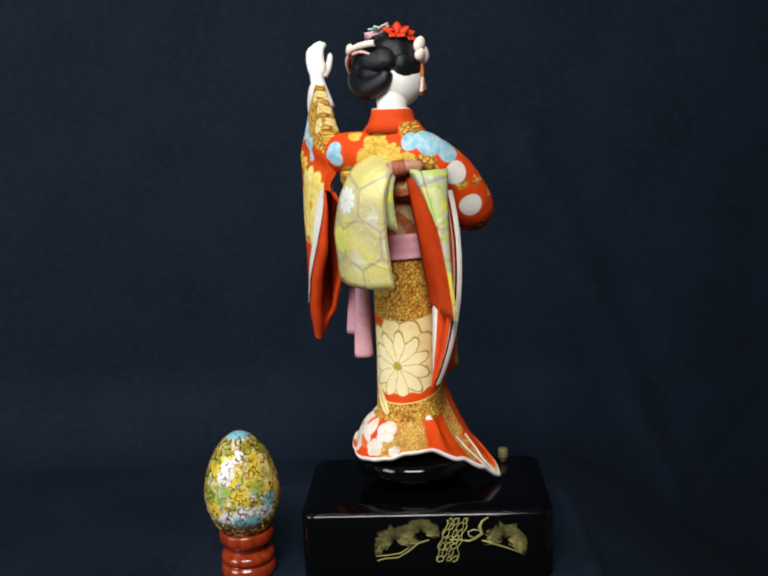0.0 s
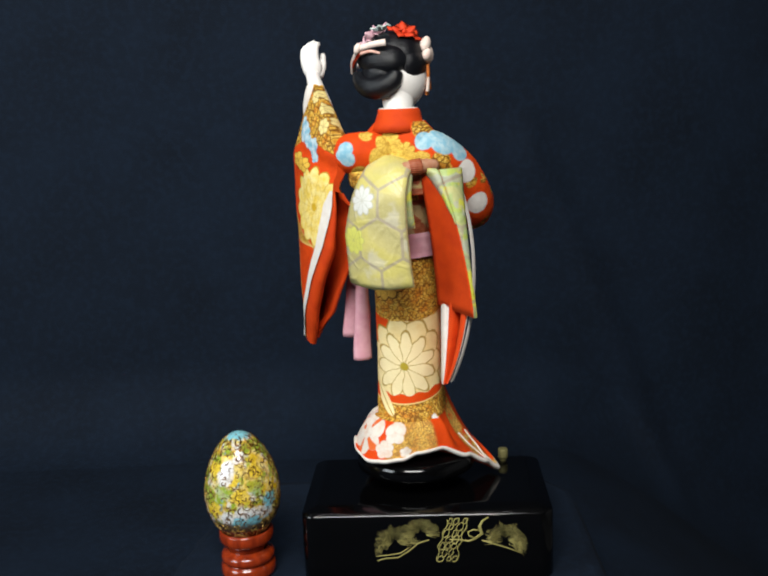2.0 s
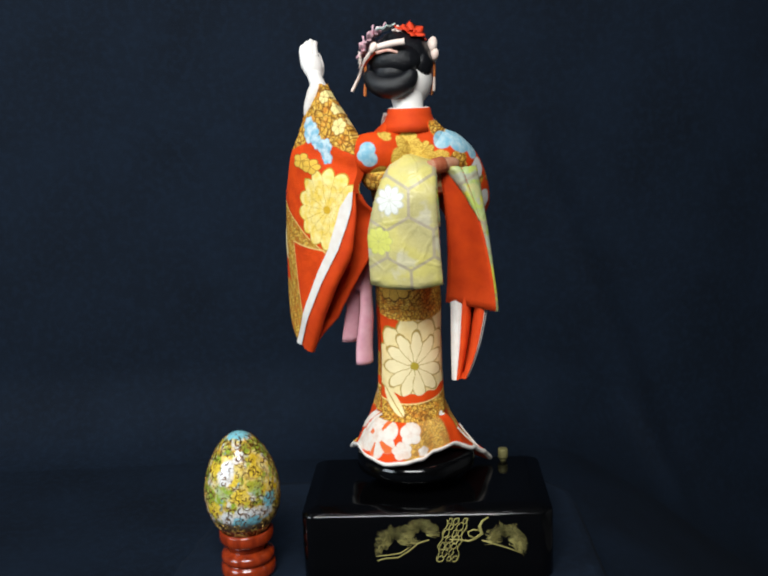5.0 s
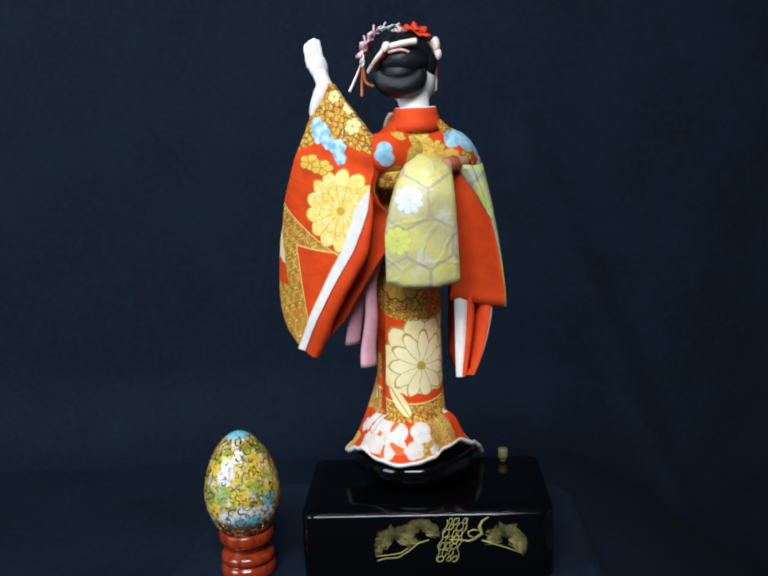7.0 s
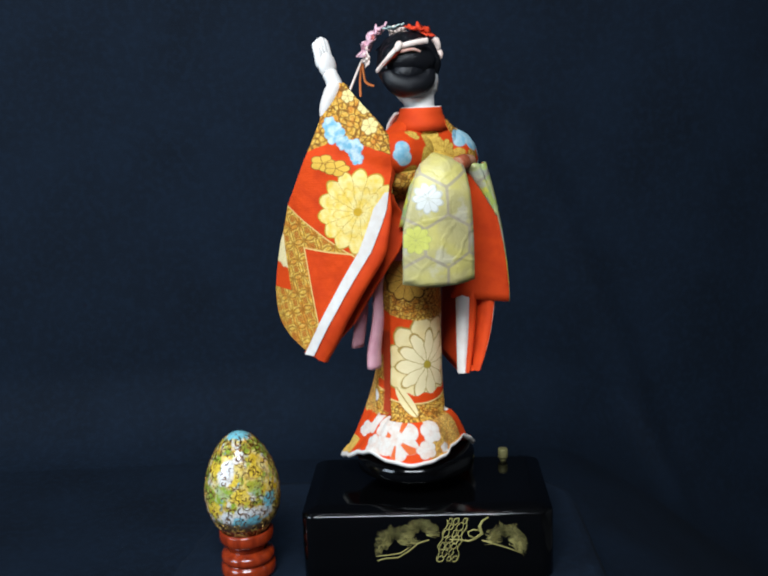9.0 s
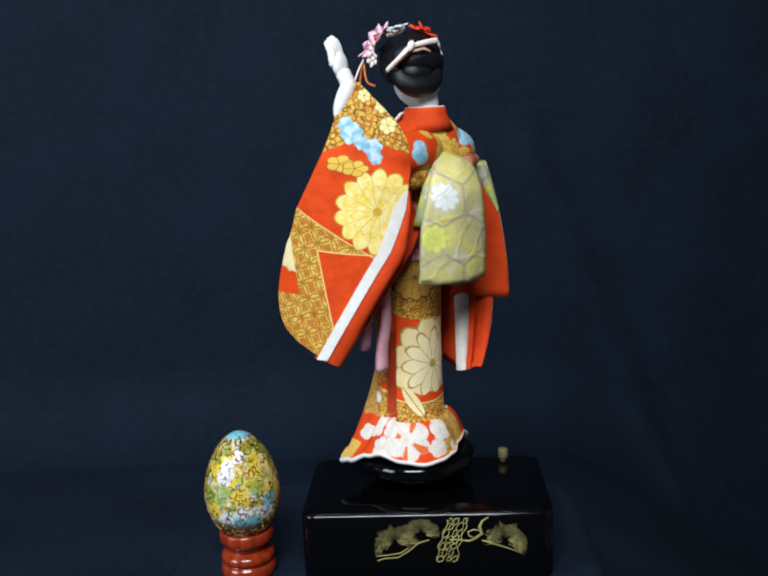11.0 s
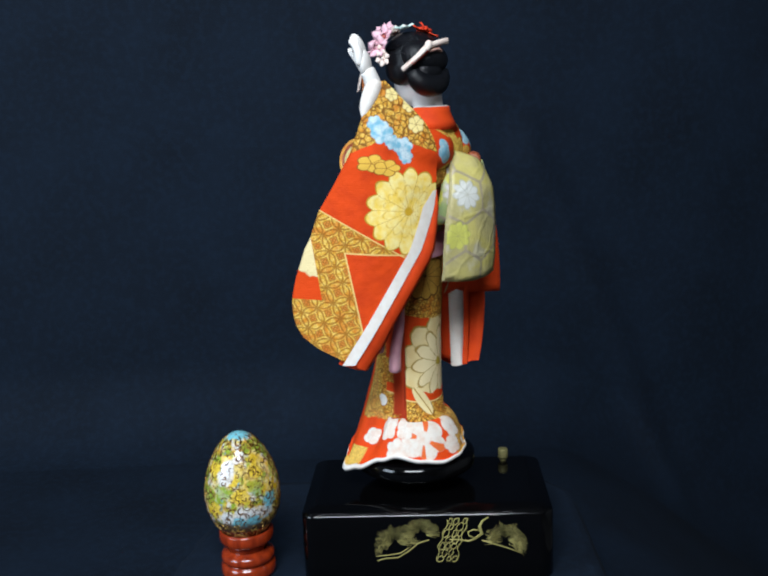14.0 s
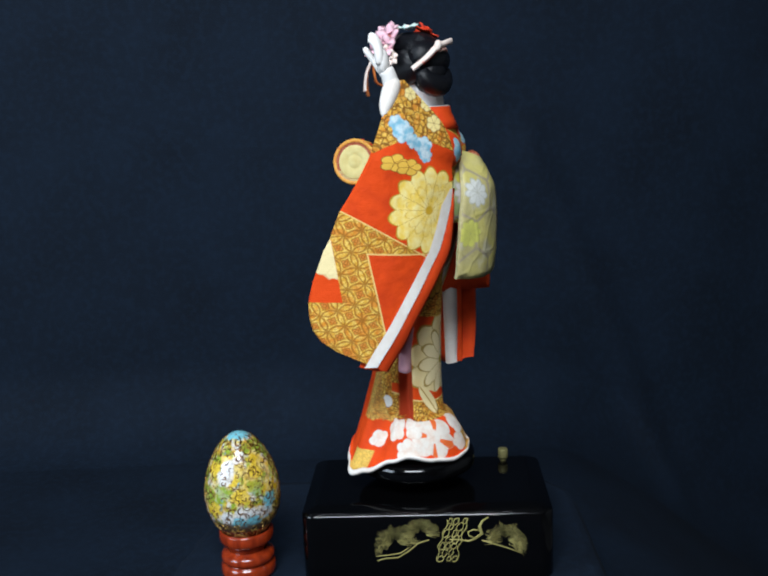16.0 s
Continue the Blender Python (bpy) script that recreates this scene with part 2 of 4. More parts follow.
def body_fabric():
    M = Mat("bodice_silk", 0.72, spec=0.15)
    v = M.z + FOOT
    gold = brocade(M, M.x, v, 0.36)
    c = red_ground(M)
    curl = M.voronoi(0.55, "DISTANCE_TO_EDGE", M.vec(M.x + M.noise(0.4, 2) * 3, v)).below(0.05, 0.06)
    for x, y, z, r, n in ((9, -33, 268, 7.5, 7), (1, -34, 261, 8, 7), (-8, -36, 256, 8, 7), (18, -30, 262, 7, 6), (27, -24, 258, 7, 6), (-4, -36, 270, 5.5, 6)):
        m = ball(M, x, y, z, r)
        a, ln, h = M.flower(M.x - x + M.noise(0.3, 2) * 2 - 1.0, v - z, r * 1.05, n + 3, x * 0.3, 0.25, 0.5, 0.28)
        c = M.mix(c, M.mix(YELLOW, (0.62, 0.40, 0.07), M.noise(0.3, 2).above(0.5, 0.4)), a * m)
        c = M.mix(c, (0.40, 0.20, 0.02), (ln * 0.8).high(curl * 0.7) * m)
    c = M.mix(c, gold, (v + M.x * 0.3).below(252.0) * v.below(251.5) * v.above(225.0) * M.x.below(22.0) * M.x.above(-22.0) * M.y.below(-8.0))
    c = M.mix(c, gold, ball(M, 26, -21, 275, 7.5).high(ball(M, 34, -12, 273, 6.0)).high(ball(M, 37, -22, 257, 6.0)).high(M.noise(0.10, 2).above(0.60, 0.03) * M.x.above(36.0, 2.0)))
    for x, y, z, r in ((35, -17, 267, 9.0), (28, -24, 268, 6), (41, -10, 262, 7.5), (-11.5, -47.5, 266, 4.6), (-10.5, -47.5, 260, 4.6), (-14.0, -48.0, 262.5, 3.6)):
        c = M.mix(c, M.mix(BLUE, (0.40, 0.55, 0.60), M.noise(0.3, 2).above(0.5, 0.3)), ball(M, x, y, z, r))
    for x, y, z, r in ((46, -7, 250, 7.0), (48, 5, 230, 7.0), (44, -14, 246, 5)):
        c = M.mix(c, WHITE, ball(M, x, y, z, r))
    M.base(c)
    weave(M)
    return M.m


def obi_fabric(name, tone):
    M = Mat(name, 0.42, spec=0.5)
    u, v = M.x, M.z + FOOT
    s = 27.0
    p, q = (u - 12.0) / s, (v - 212.0) / s

    def pick(dx, dy):
        return (p - dx).op("WRAP", 0.5, -0.5), (q - dy).op("WRAP", 0.866, -0.866)
    ax, ay = pick(0.0, 0.0)
    bx, by = pick(0.5, 0.866)
    da = ax.ab().high(ax.ab() * 0.5 + ay.ab() * 0.866)
    db = bx.ab().high(bx.ab() * 0.5 + by.ab() * 0.866)
    line = da.low(db).above(0.468, 0.02)
    c = M.mix(tone, tuple(0.72 * k for k in tone), M.noise(0.10, 3).above(0.5, 0.35))
    c = M.mix(c, (0.66, 0.57, 0.20), M.noise(0.05, 3).above(0.52, 0.25) * 0.6)
    if name == "obi_loop_brocade":
        c = M.mix(c, (0.62, 0.60, 0.06), M.noise(0.09, 2, M.vec(u + 40, M.y, v)).above(0.54, 0.06))
        c = M.mix(c, (0.24, 0.44, 0.15), M.noise(0.08, 2, M.vec(u, M.y + 60, v)).above(0.55, 0.08) * 0.5)
        c = M.mix(c, (0.42, 0.42, 0.36), M.noise(0.09, 2, M.vec(u, M.y, v + 80)).above(0.60, 0.05) * 0.8)
    else:
        c = M.mix(c, (0.66, 0.58, 0.10), M.noise(0.045, 2, M.vec(u + 9, M.y, v)).above(0.55, 0.10) * 0.4)
        c = M.mix(c, (0.58, 0.54, 0.44), M.noise(0.06, 3, M.vec(u, M.y, v + 33)).above(0.60, 0.08) * 0.6)
    c = M.mix(c, (0.80, 0.74, 0.40), M.noise(2.5, 2).above(0.62, 0.2) * 0.35)
    c = M.mix(c, (0.36, 0.30, 0.22), line * 0.8)
    a, ln, h = M.flower(u - 1.0, v - 237.0, 8.5, 9, 0.0, 0.2, 0.75, 0.26)
    c = M.mix(M.mix(c, (0.66, 0.66, 0.61), a), (0.46, 0.45, 0.36), ln * 0.7)
    a, ln, h = M.flower(u + 6.5, v - 213.5, 8.5, 9, 0.3, 0.2, 0.4, 0.22)
    c = M.mix(M.mix(c, (0.62, 0.61, 0.13), a), (0.42, 0.40, 0.14), ln * 0.7)
    M.base(c)
    M.bump(M.noise(0.7, 3) + M.noise(0.09, 3) * 6.0 + (M.voronoi(0.05, "DISTANCE_TO_EDGE", M.vec(u + M.noise(0.1, 2) * 8, v, M.y)).below(0.05, 0.05)) * 1.2, 0.5, 0.0003)
    return M.m


def sash_fabric():
    M = Mat("russet_sash", 0.5, spec=0.3)
    v = M.z + FOOT
    c = M.mix((0.26, 0.055, 0.02), (0.36, 0.11, 0.05), M.noise(0.3, 3).above(0.5, 0.3))
    c = M.mix(c, (0.42, 0.30, 0.12), (v - 246.0).ab().below(4.0, 1.0) * M.noise(0.14, 2).above(0.47, 0.08))
    c = M.mix(c, (0.55, 0.10, 0.03), (v - 237.0).ab().below(1.6, 0.6))
    c = M.mix(c, (0.46, 0.34, 0.16), v.below(231.0, 1.0) * (M.x * 0.8 + v * 0.4 + M.noise(0.2, 2) * 6).op("WRAP", 9.0, 0.0).below(4.5, 1.0) * 0.8)
    M.base(c)
    M.bump((M.z * 5.0).sin() * 0.6 + M.noise(0.8, 3), 0.4, 0.0004)
    return M.m


def hair_mat():
    M = Mat("doll_hair", 0.32, spec=0.34)
    M.base((0.005, 0.0055, 0.0075))
    M.bump(M.noise(1.1, 3, M.vec(M.x * 0.35, M.y * 0.35, M.z * 2.4)), 0.6, 0.0006)
    return M.m


FABRIC = {
    "sleeve": sleeve_fabric(), "skirt": skirt_fabric(), "hem": hem_fabric(), "body": body_fabric(),
    "obi": obi_fabric("obi_brocade", (0.50, 0.44, 0.19)), "obi2": obi_fabric("obi_loop_brocade", (0.43, 0.49, 0.24)),
    "red": plain_mat("red_lining", (0.64, 0.060, 0.004), (0.50, 0.038, 0.004), 0.75, 0.12, bump=0.5),
    "white": plain_mat("white_edging", (0.80, 0.76, 0.71), (0.70, 0.62, 0.55), 0.6, 0.2),
    "sash": sash_fabric(),
    "pink": plain_mat("pink_silk", (0.72, 0.40, 0.45), (0.62, 0.29, 0.35), 0.55, 0.2),
    "skin": plain_mat("white_shell_paint", (0.84, 0.81, 0.77), (0.80, 0.76, 0.72), 0.5, 0.1, bump=0.03),
    "hair": hair_mat(),
    "rose": plain_mat("pink_petal", (0.72, 0.36, 0.45), (0.78, 0.58, 0.62), 0.6, 0.4),
    "petal": plain_mat("white_petal", (0.82, 0.74, 0.66), (0.80, 0.58, 0.50), 0.6, 0.3),
    "teal": plain_mat("pale_green_petal", (0.50, 0.72, 0.66), (0.78, 0.82, 0.78), 0.6, 0.4),
    "scarlet": plain_mat("scarlet_petal", (0.72, 0.07, 0.02), (0.55, 0.03, 0.01), 0.6, 0.4),
    "plum": plain_mat("plum_flower_heart", (0.30, 0.06, 0.08), (0.45, 0.15, 0.10), 0.7, 0.6),
    "orange": plain_mat("orange_cord", (0.66, 0.22, 0.05), (0.5, 0.12, 0.03), 0.6, 0.5),
    "ribbon": plain_mat("pink_hair_ribbon", (0.78, 0.55, 0.46), (0.62, 0.26, 0.20), 0.6, 0.35),
    "roll": plain_mat("russet_obi_roll", (0.36, 0.13, 0.06), (0.48, 0.28, 0.18), 0.5, 0.25),
    "drum": plain_mat("drum_skin", (0.62, 0.54, 0.24), (0.50, 0.40, 0.14), 0.55, 0.2),
    "drumrim": plain_mat("gold_drum_rim", (0.66, 0.40, 0.06), (0.55, 0.16, 0.03), 0.45, 0.4),
    "clasp": plain_mat("pale_gold_leaf", (0.60, 0.55, 0.30), (0.4, 0.35, 0.15), 0.4, 0.4),
}
MATS = list(FABRIC)

# ---- mesh helpers ----


def lerp_table(table, t, period=None):
    """Smooth interpolation in a table of (key, value, ...)."""
    if period:
        table = [(k + period * n, *r) for n in (-1, 0, 1) for k, *r in table]
        table.sort()
    if t <= table[0][0]:
        return table[0][1:]
    for a, b in zip(table, table[1:]):
        if t <= b[0]:
            f = (t - a[0]) / (b[0] - a[0])
            f = f * f * (3 - 2 * f) if period else f
            return tuple(p + (q - p) * f for p, q in zip(a[1:], b[1:]))
    return table[-1][1:]


def grid(bm, rows, mat, wrap=False, flip=False):
    """Quads between rows of points; returns the rows of vertices."""
    vs = [[p if isinstance(p, bmesh.types.BMVert) else bm.verts.new(p) for p in r] for r in rows]
    n = len(vs[0])
    for a, b in zip(vs, vs[1:]):
        for k in range(n if wrap else n - 1):
            q = (a[k], a[(k + 1) % n], b[(k + 1) % n], b[k])
            q = tuple(dict.fromkeys(q))
            if len(q) < 3:
                continue
            f = bm.faces.new(q[::-1] if flip else q)
            f.material_index, f.smooth = mat, True
    return vs


def fan(bm, ring, mat, flip=False):
    f = bm.faces.new(ring[::-1] if flip else ring)
    f.material_index, f.smooth = mat, True


def tube(bm, pts, radii, mat, n=8, squash=1.0, caps=True):
    """A round or flattened tube along points."""
    pts = [Vector(p) for p in pts]
    rows, side = [], None
    for k, p in enumerate(pts):
        d = (pts[min(k + 1, len(pts) - 1)] - pts[max(k - 1, 0)]).normalized()
        if side is None:
            side = d.orthogonal().normalized()
        side = (side - d * side.dot(d)).normalized()
        up = d.cross(side)
        r = radii[k] if isinstance(radii, (list, tuple)) else radii
        rows.append([p + side * (r * math.cos(2 * math.pi * j / n)) + up * (r * squash * math.sin(2 * math.pi * j / n)) for j in range(n)])
    vs = grid(bm, rows, mat, True)
    if caps:
        fan(bm, vs[0], mat, True)
        fan(bm, vs[-1], mat)


def curve(pts, n):
    """Points of a smooth curve through pts."""
    pts = [Vector(p) for p in pts]
    out = []
    m = len(pts) - 1
    for i in range(n + 1):
        s = i / n * m
        k = min(int(s), m - 1)
        f = s - k
        a, b, c, d = pts[max(k - 1, 0)], pts[k], pts[k + 1], pts[min(k + 2, m)]
        out.append(0.5 * ((2 * b) + (c - a) * f + (2 * a - 5 * b + 4 * c - d) * f * f + (3 * b - a - 3 * c + d) * f ** 3))
    return out


def blob(bm, c, r, mat, nu=20, nv=12, m=None, ripple=0.0):
    """An ellipsoid, turned by m."""
    m = m or Matrix()
    rows = []
    for i in range(nv + 1):
        a = math.pi * (i + 0.02) / (nv + 0.04)
        row = []
        for j in range(nu):
            b = 2 * math.pi * j / nu
            v = Vector((r[0] * math.sin(a) * math.cos(b), r[1] * math.sin(a) * math.sin(b), r[2] * math.cos(a)))
            v *= 1 + ripple * noise.noise(v * 0.15 + Vector(c))
            row.append(Vector(c) + m.to_3x3() @ v)
        rows.append(row)
    vs = grid(bm, rows, mat, True, True)
    fan(bm, vs[0], mat)
    fan(bm, vs[-1], mat, True)


def slab(bm, front, back, mf, mb, mr):
    """A sheet with two faces and a closed rim, from two equal grids of points."""
    a, b = grid(bm, front, mf), grid(bm, back, mb, flip=True)
    rim_a = a[0] + [r[-1] for r in a[1:]] + a[-1][-2::-1] + [r[0] for r in a[-2:0:-1]]
    rim_b = b[0] + [r[-1] for r in b[1:]] + b[-1][-2::-1] + [r[0] for r in b[-2:0:-1]]
    n = len(rim_a)
    for k in range(n):
        f = bm.faces.new((rim_a[k], rim_b[k], rim_b[(k + 1) % n], rim_a[(k + 1) % n]))
        f.material_index, f.smooth = mr, False


def mesh_of(name, bm, mats, scale=MM, shift=(0, 0, 0)):
    for v in bm.verts:
        v.co = (v.co + Vector(shift)) * scale
    bmesh.ops.recalc_face_normals(bm, faces=bm.faces)
    me = bpy.data.meshes.new(name)
    bm.to_mesh(me)
    bm.free()
    for m in mats:
        me.materials.append(m)
    return me


def thing(name, m, label, category, **kw):
    ob = new(name)
    ob.empty_display_size = 0.02
    ob.matrix_world = m
    return tagged(ob, label, category, **kw)


def part(name, bm, material, parent, label="", shift=(0, 0, 0)):
    ob = new(name, mesh_of(name, bm, [material], MM, shift))
    ob.parent = parent
    return tagged(ob, label) if label else ob


def lathe(profile, n=48):
    bm = bmesh.new()
    rows = [[Vector((r * math.cos(2 * math.pi * j / n), r * math.sin(2 * math.pi * j / n), z)) for j in range(n)] for r, z in profile]
    vs = grid(bm, rows, 0, True)
    fan(bm, vs[0], 0, True)
    fan(bm, vs[-1], 0)
    return bm


def rounded_box(sx, sy, z0, z1, r, seg=3):
    bm = bmesh.new()
    bmesh.ops.create_cube(bm, size=1.0)
    for v in bm.verts:
        v.co = Vector((v.co.x * sx, v.co.y * sy, (z0 + z1) / 2 + v.co.z * (z1 - z0)))
    bmesh.ops.bevel(bm, geom=bm.edges[:], offset=r, segments=seg, affect="EDGES", profile=0.5)
    for f in bm.faces:
        f.smooth = True
    return bm


# ---- the setting: dark cloth over a stand, hanging behind it; a plain room round it ----


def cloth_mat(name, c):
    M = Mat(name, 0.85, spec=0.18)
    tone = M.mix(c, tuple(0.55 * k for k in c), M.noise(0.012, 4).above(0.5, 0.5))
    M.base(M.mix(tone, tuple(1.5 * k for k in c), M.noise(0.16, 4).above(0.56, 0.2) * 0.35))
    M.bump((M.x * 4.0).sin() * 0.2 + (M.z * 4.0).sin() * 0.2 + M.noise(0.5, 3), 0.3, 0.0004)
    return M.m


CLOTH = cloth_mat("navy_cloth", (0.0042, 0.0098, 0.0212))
WALL = plain_mat("wall_paint", (0.32, 0.32, 0.32), (0.28, 0.28, 0.28), 0.8, 0.002)


def slack(x):
    """How far the cloth sags at one side."""
    return min(335.0, 0.95 * max(0.0, x - 130) ** 2 / (max(0.0, x - 130) + 80))


def ground_cloth():
    """The cloth over the stand: a flat top with a rounded edge, then a fall to a lower level."""
    bm = bmesh.new()
    rows = []
    for j in range(231):
        y = -700 + j * 5
        row = []
        for i in range(281):
            x = -700 + i * 5
            # distance outside the rounded outline of the stand
            cx, cy = -20, -260
            qx, qy = abs(x - cx) - 92 + (0.16 * (y + 35) if x < cx else 0), abs(y - cy) - 322
            d = math.hypot(max(qx, 0), max(qy, 0)) + min(max(qx, qy), 0) - 46
            f = min(max((d + 1) / 16, 0), 1)
            z = -70 * f * f * (3 - 2 * f)
            far = min(1.0, max(0.0, (260 - y) / 120))
            z += (3.0 * noise.noise(Vector((x / 90, y / 90, 3))) * (0.06 + f) + 8.0 * f * noise.noise(Vector((x / 160, y / 160, 9)))) * far
            z -= slack(x) * f
            row.append((x, y, z))
        rows.append(row)
    grid(bm, rows, 0)
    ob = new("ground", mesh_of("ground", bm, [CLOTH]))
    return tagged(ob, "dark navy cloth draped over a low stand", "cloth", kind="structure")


def backdrop_cloth():
    bm = bmesh.new()
    rows = []
    for j in range(90):
        # a rounded foot, then the hanging sheet
        arc = radians(90 * j / 20)
        z = -71.5 + 90 * (1 - math.cos(arc)) if j < 20 else 18.5 + (j - 20) * 16
        foot = 90 * (1 - math.sin(arc)) if j < 20 else 0.0
        row = []
        for i in range(141):
            x = -1000 + i * 16 - 40
            y = 395 + 5 * noise.noise(Vector((x / 130, z / 420, 1))) + 10 * noise.noise(Vector((x / 300, z / 600, 5)))
            # a slack diagonal crease at one side
            t = (x - 230) * 0.75 + (z - 60) * 0.45
            y -= 10 * math.exp(-(t / 14) ** 2) * (1 if x > 120 else 0.0)
            y += 0.35 * max(0.0, x - 40) ** 2 / (max(0.0, x - 40) + 150) - foot
            row.append((x, y, z - slack(x) * min(1.0, max(0.0, (45 - j) / 25))))
        rows.append(row)
    grid(bm, rows, 0, flip=True)
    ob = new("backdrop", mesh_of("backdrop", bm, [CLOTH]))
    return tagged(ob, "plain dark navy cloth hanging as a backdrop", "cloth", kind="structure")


def room():
    def wall(name, x0, x1, y0, y1, z0, z1, label):
        bm = rounded_box(x1 - x0, y1 - y0, z0, z1, 4, 1)
        ob = new(name, mesh_of(name, bm, [WALL], MM, ((x0 + x1) / 2, (y0 + y1) / 2, 0)))
        tagged(ob, label, "wall", kind="structure")
    wall("wall_north", -1900, 1900, 900, 1000, -820, 1900, "plain light grey painted wall")
    wall("wall_south", -1900, 1900, -2700, -2600, -820, 1900, "plain light grey painted wall")
    wall("wall_west", -2000, -1900, -2700, 1000, -820, 1900, "plain light grey painted wall")
    wall("wall_east", 1900, 2000, -2700, 1000, -820, 1900, "plain light grey painted wall")
    wall("floor", -1900, 1900, -2600, 900, -920, -820, "plain grey floor")
    wall("ceiling", -2000, 2000, -2700, 1000, 1900, 2000, "plain light grey ceiling")
    bm = rounded_box(1500, 1180, -470, -425, 6, 2)
    top = thing("table", pose(0, 0, 0), "plain dark table under the cloth", "table")
    wood = plain_mat("dark_wood", (0.05, 0.03, 0.02))
    part("tabletop", bm, wood, top, shift=(0, -110, 0))
    for x in (-680, 680):
        for y in (-640, 420):
            part("leg", rounded_box(60, 60, -820, -470, 4, 1), wood, top, shift=(x, y, 0))


ground_cloth()
backdrop_cloth()
room()

# ---- the black lacquer music box ----
LACQUER = Mat("black_lacquer", 0.10, spec=0.4)
LACQUER.base((0.0012, 0.0012, 0.0014))
LACQUER.rough(LACQUER.noise(0.06, 3) * 0.10 + 0.05)
LACQUER = LACQUER.m
GILT = plain_mat("gold_lacquer_line", (0.44, 0.39, 0.14), (0.28, 0.24, 0.07), 0.5, 0.3, metal=0.2)
BRASS = plain_mat("old_brass", (0.22, 0.20, 0.08), (0.13, 0.12, 0.05), 0.55, 0.6, metal=0.3)


def strip(bm, pts, w, y, mat=0, h=0.35):
    """A thin raised line on the front face, through (x, z) points, of width w (a number or one per point)."""
    rows = []
    for k, (x, z) in enumerate(pts):
        a, b = pts[max(k - 1, 0)], pts[min(k + 1, len(pts) - 1)]
        d = Vector((b[0] - a[0], 0, b[1] - a[1])).normalized()
        s = Vector((-d.z, 0, d.x)) * ((w[k] if isinstance(w, (list, tuple)) else w) / 2)
        p = Vector((x, y, z))
        o = Vector((0, -h, 0))
        rows.append([p - s, p - s * 0.7 + o, p + s * 0.7 + o, p + s])
    vs = grid(bm, rows, mat)
    fan(bm, vs[0], mat)
    fan(bm, vs[-1], mat, True)


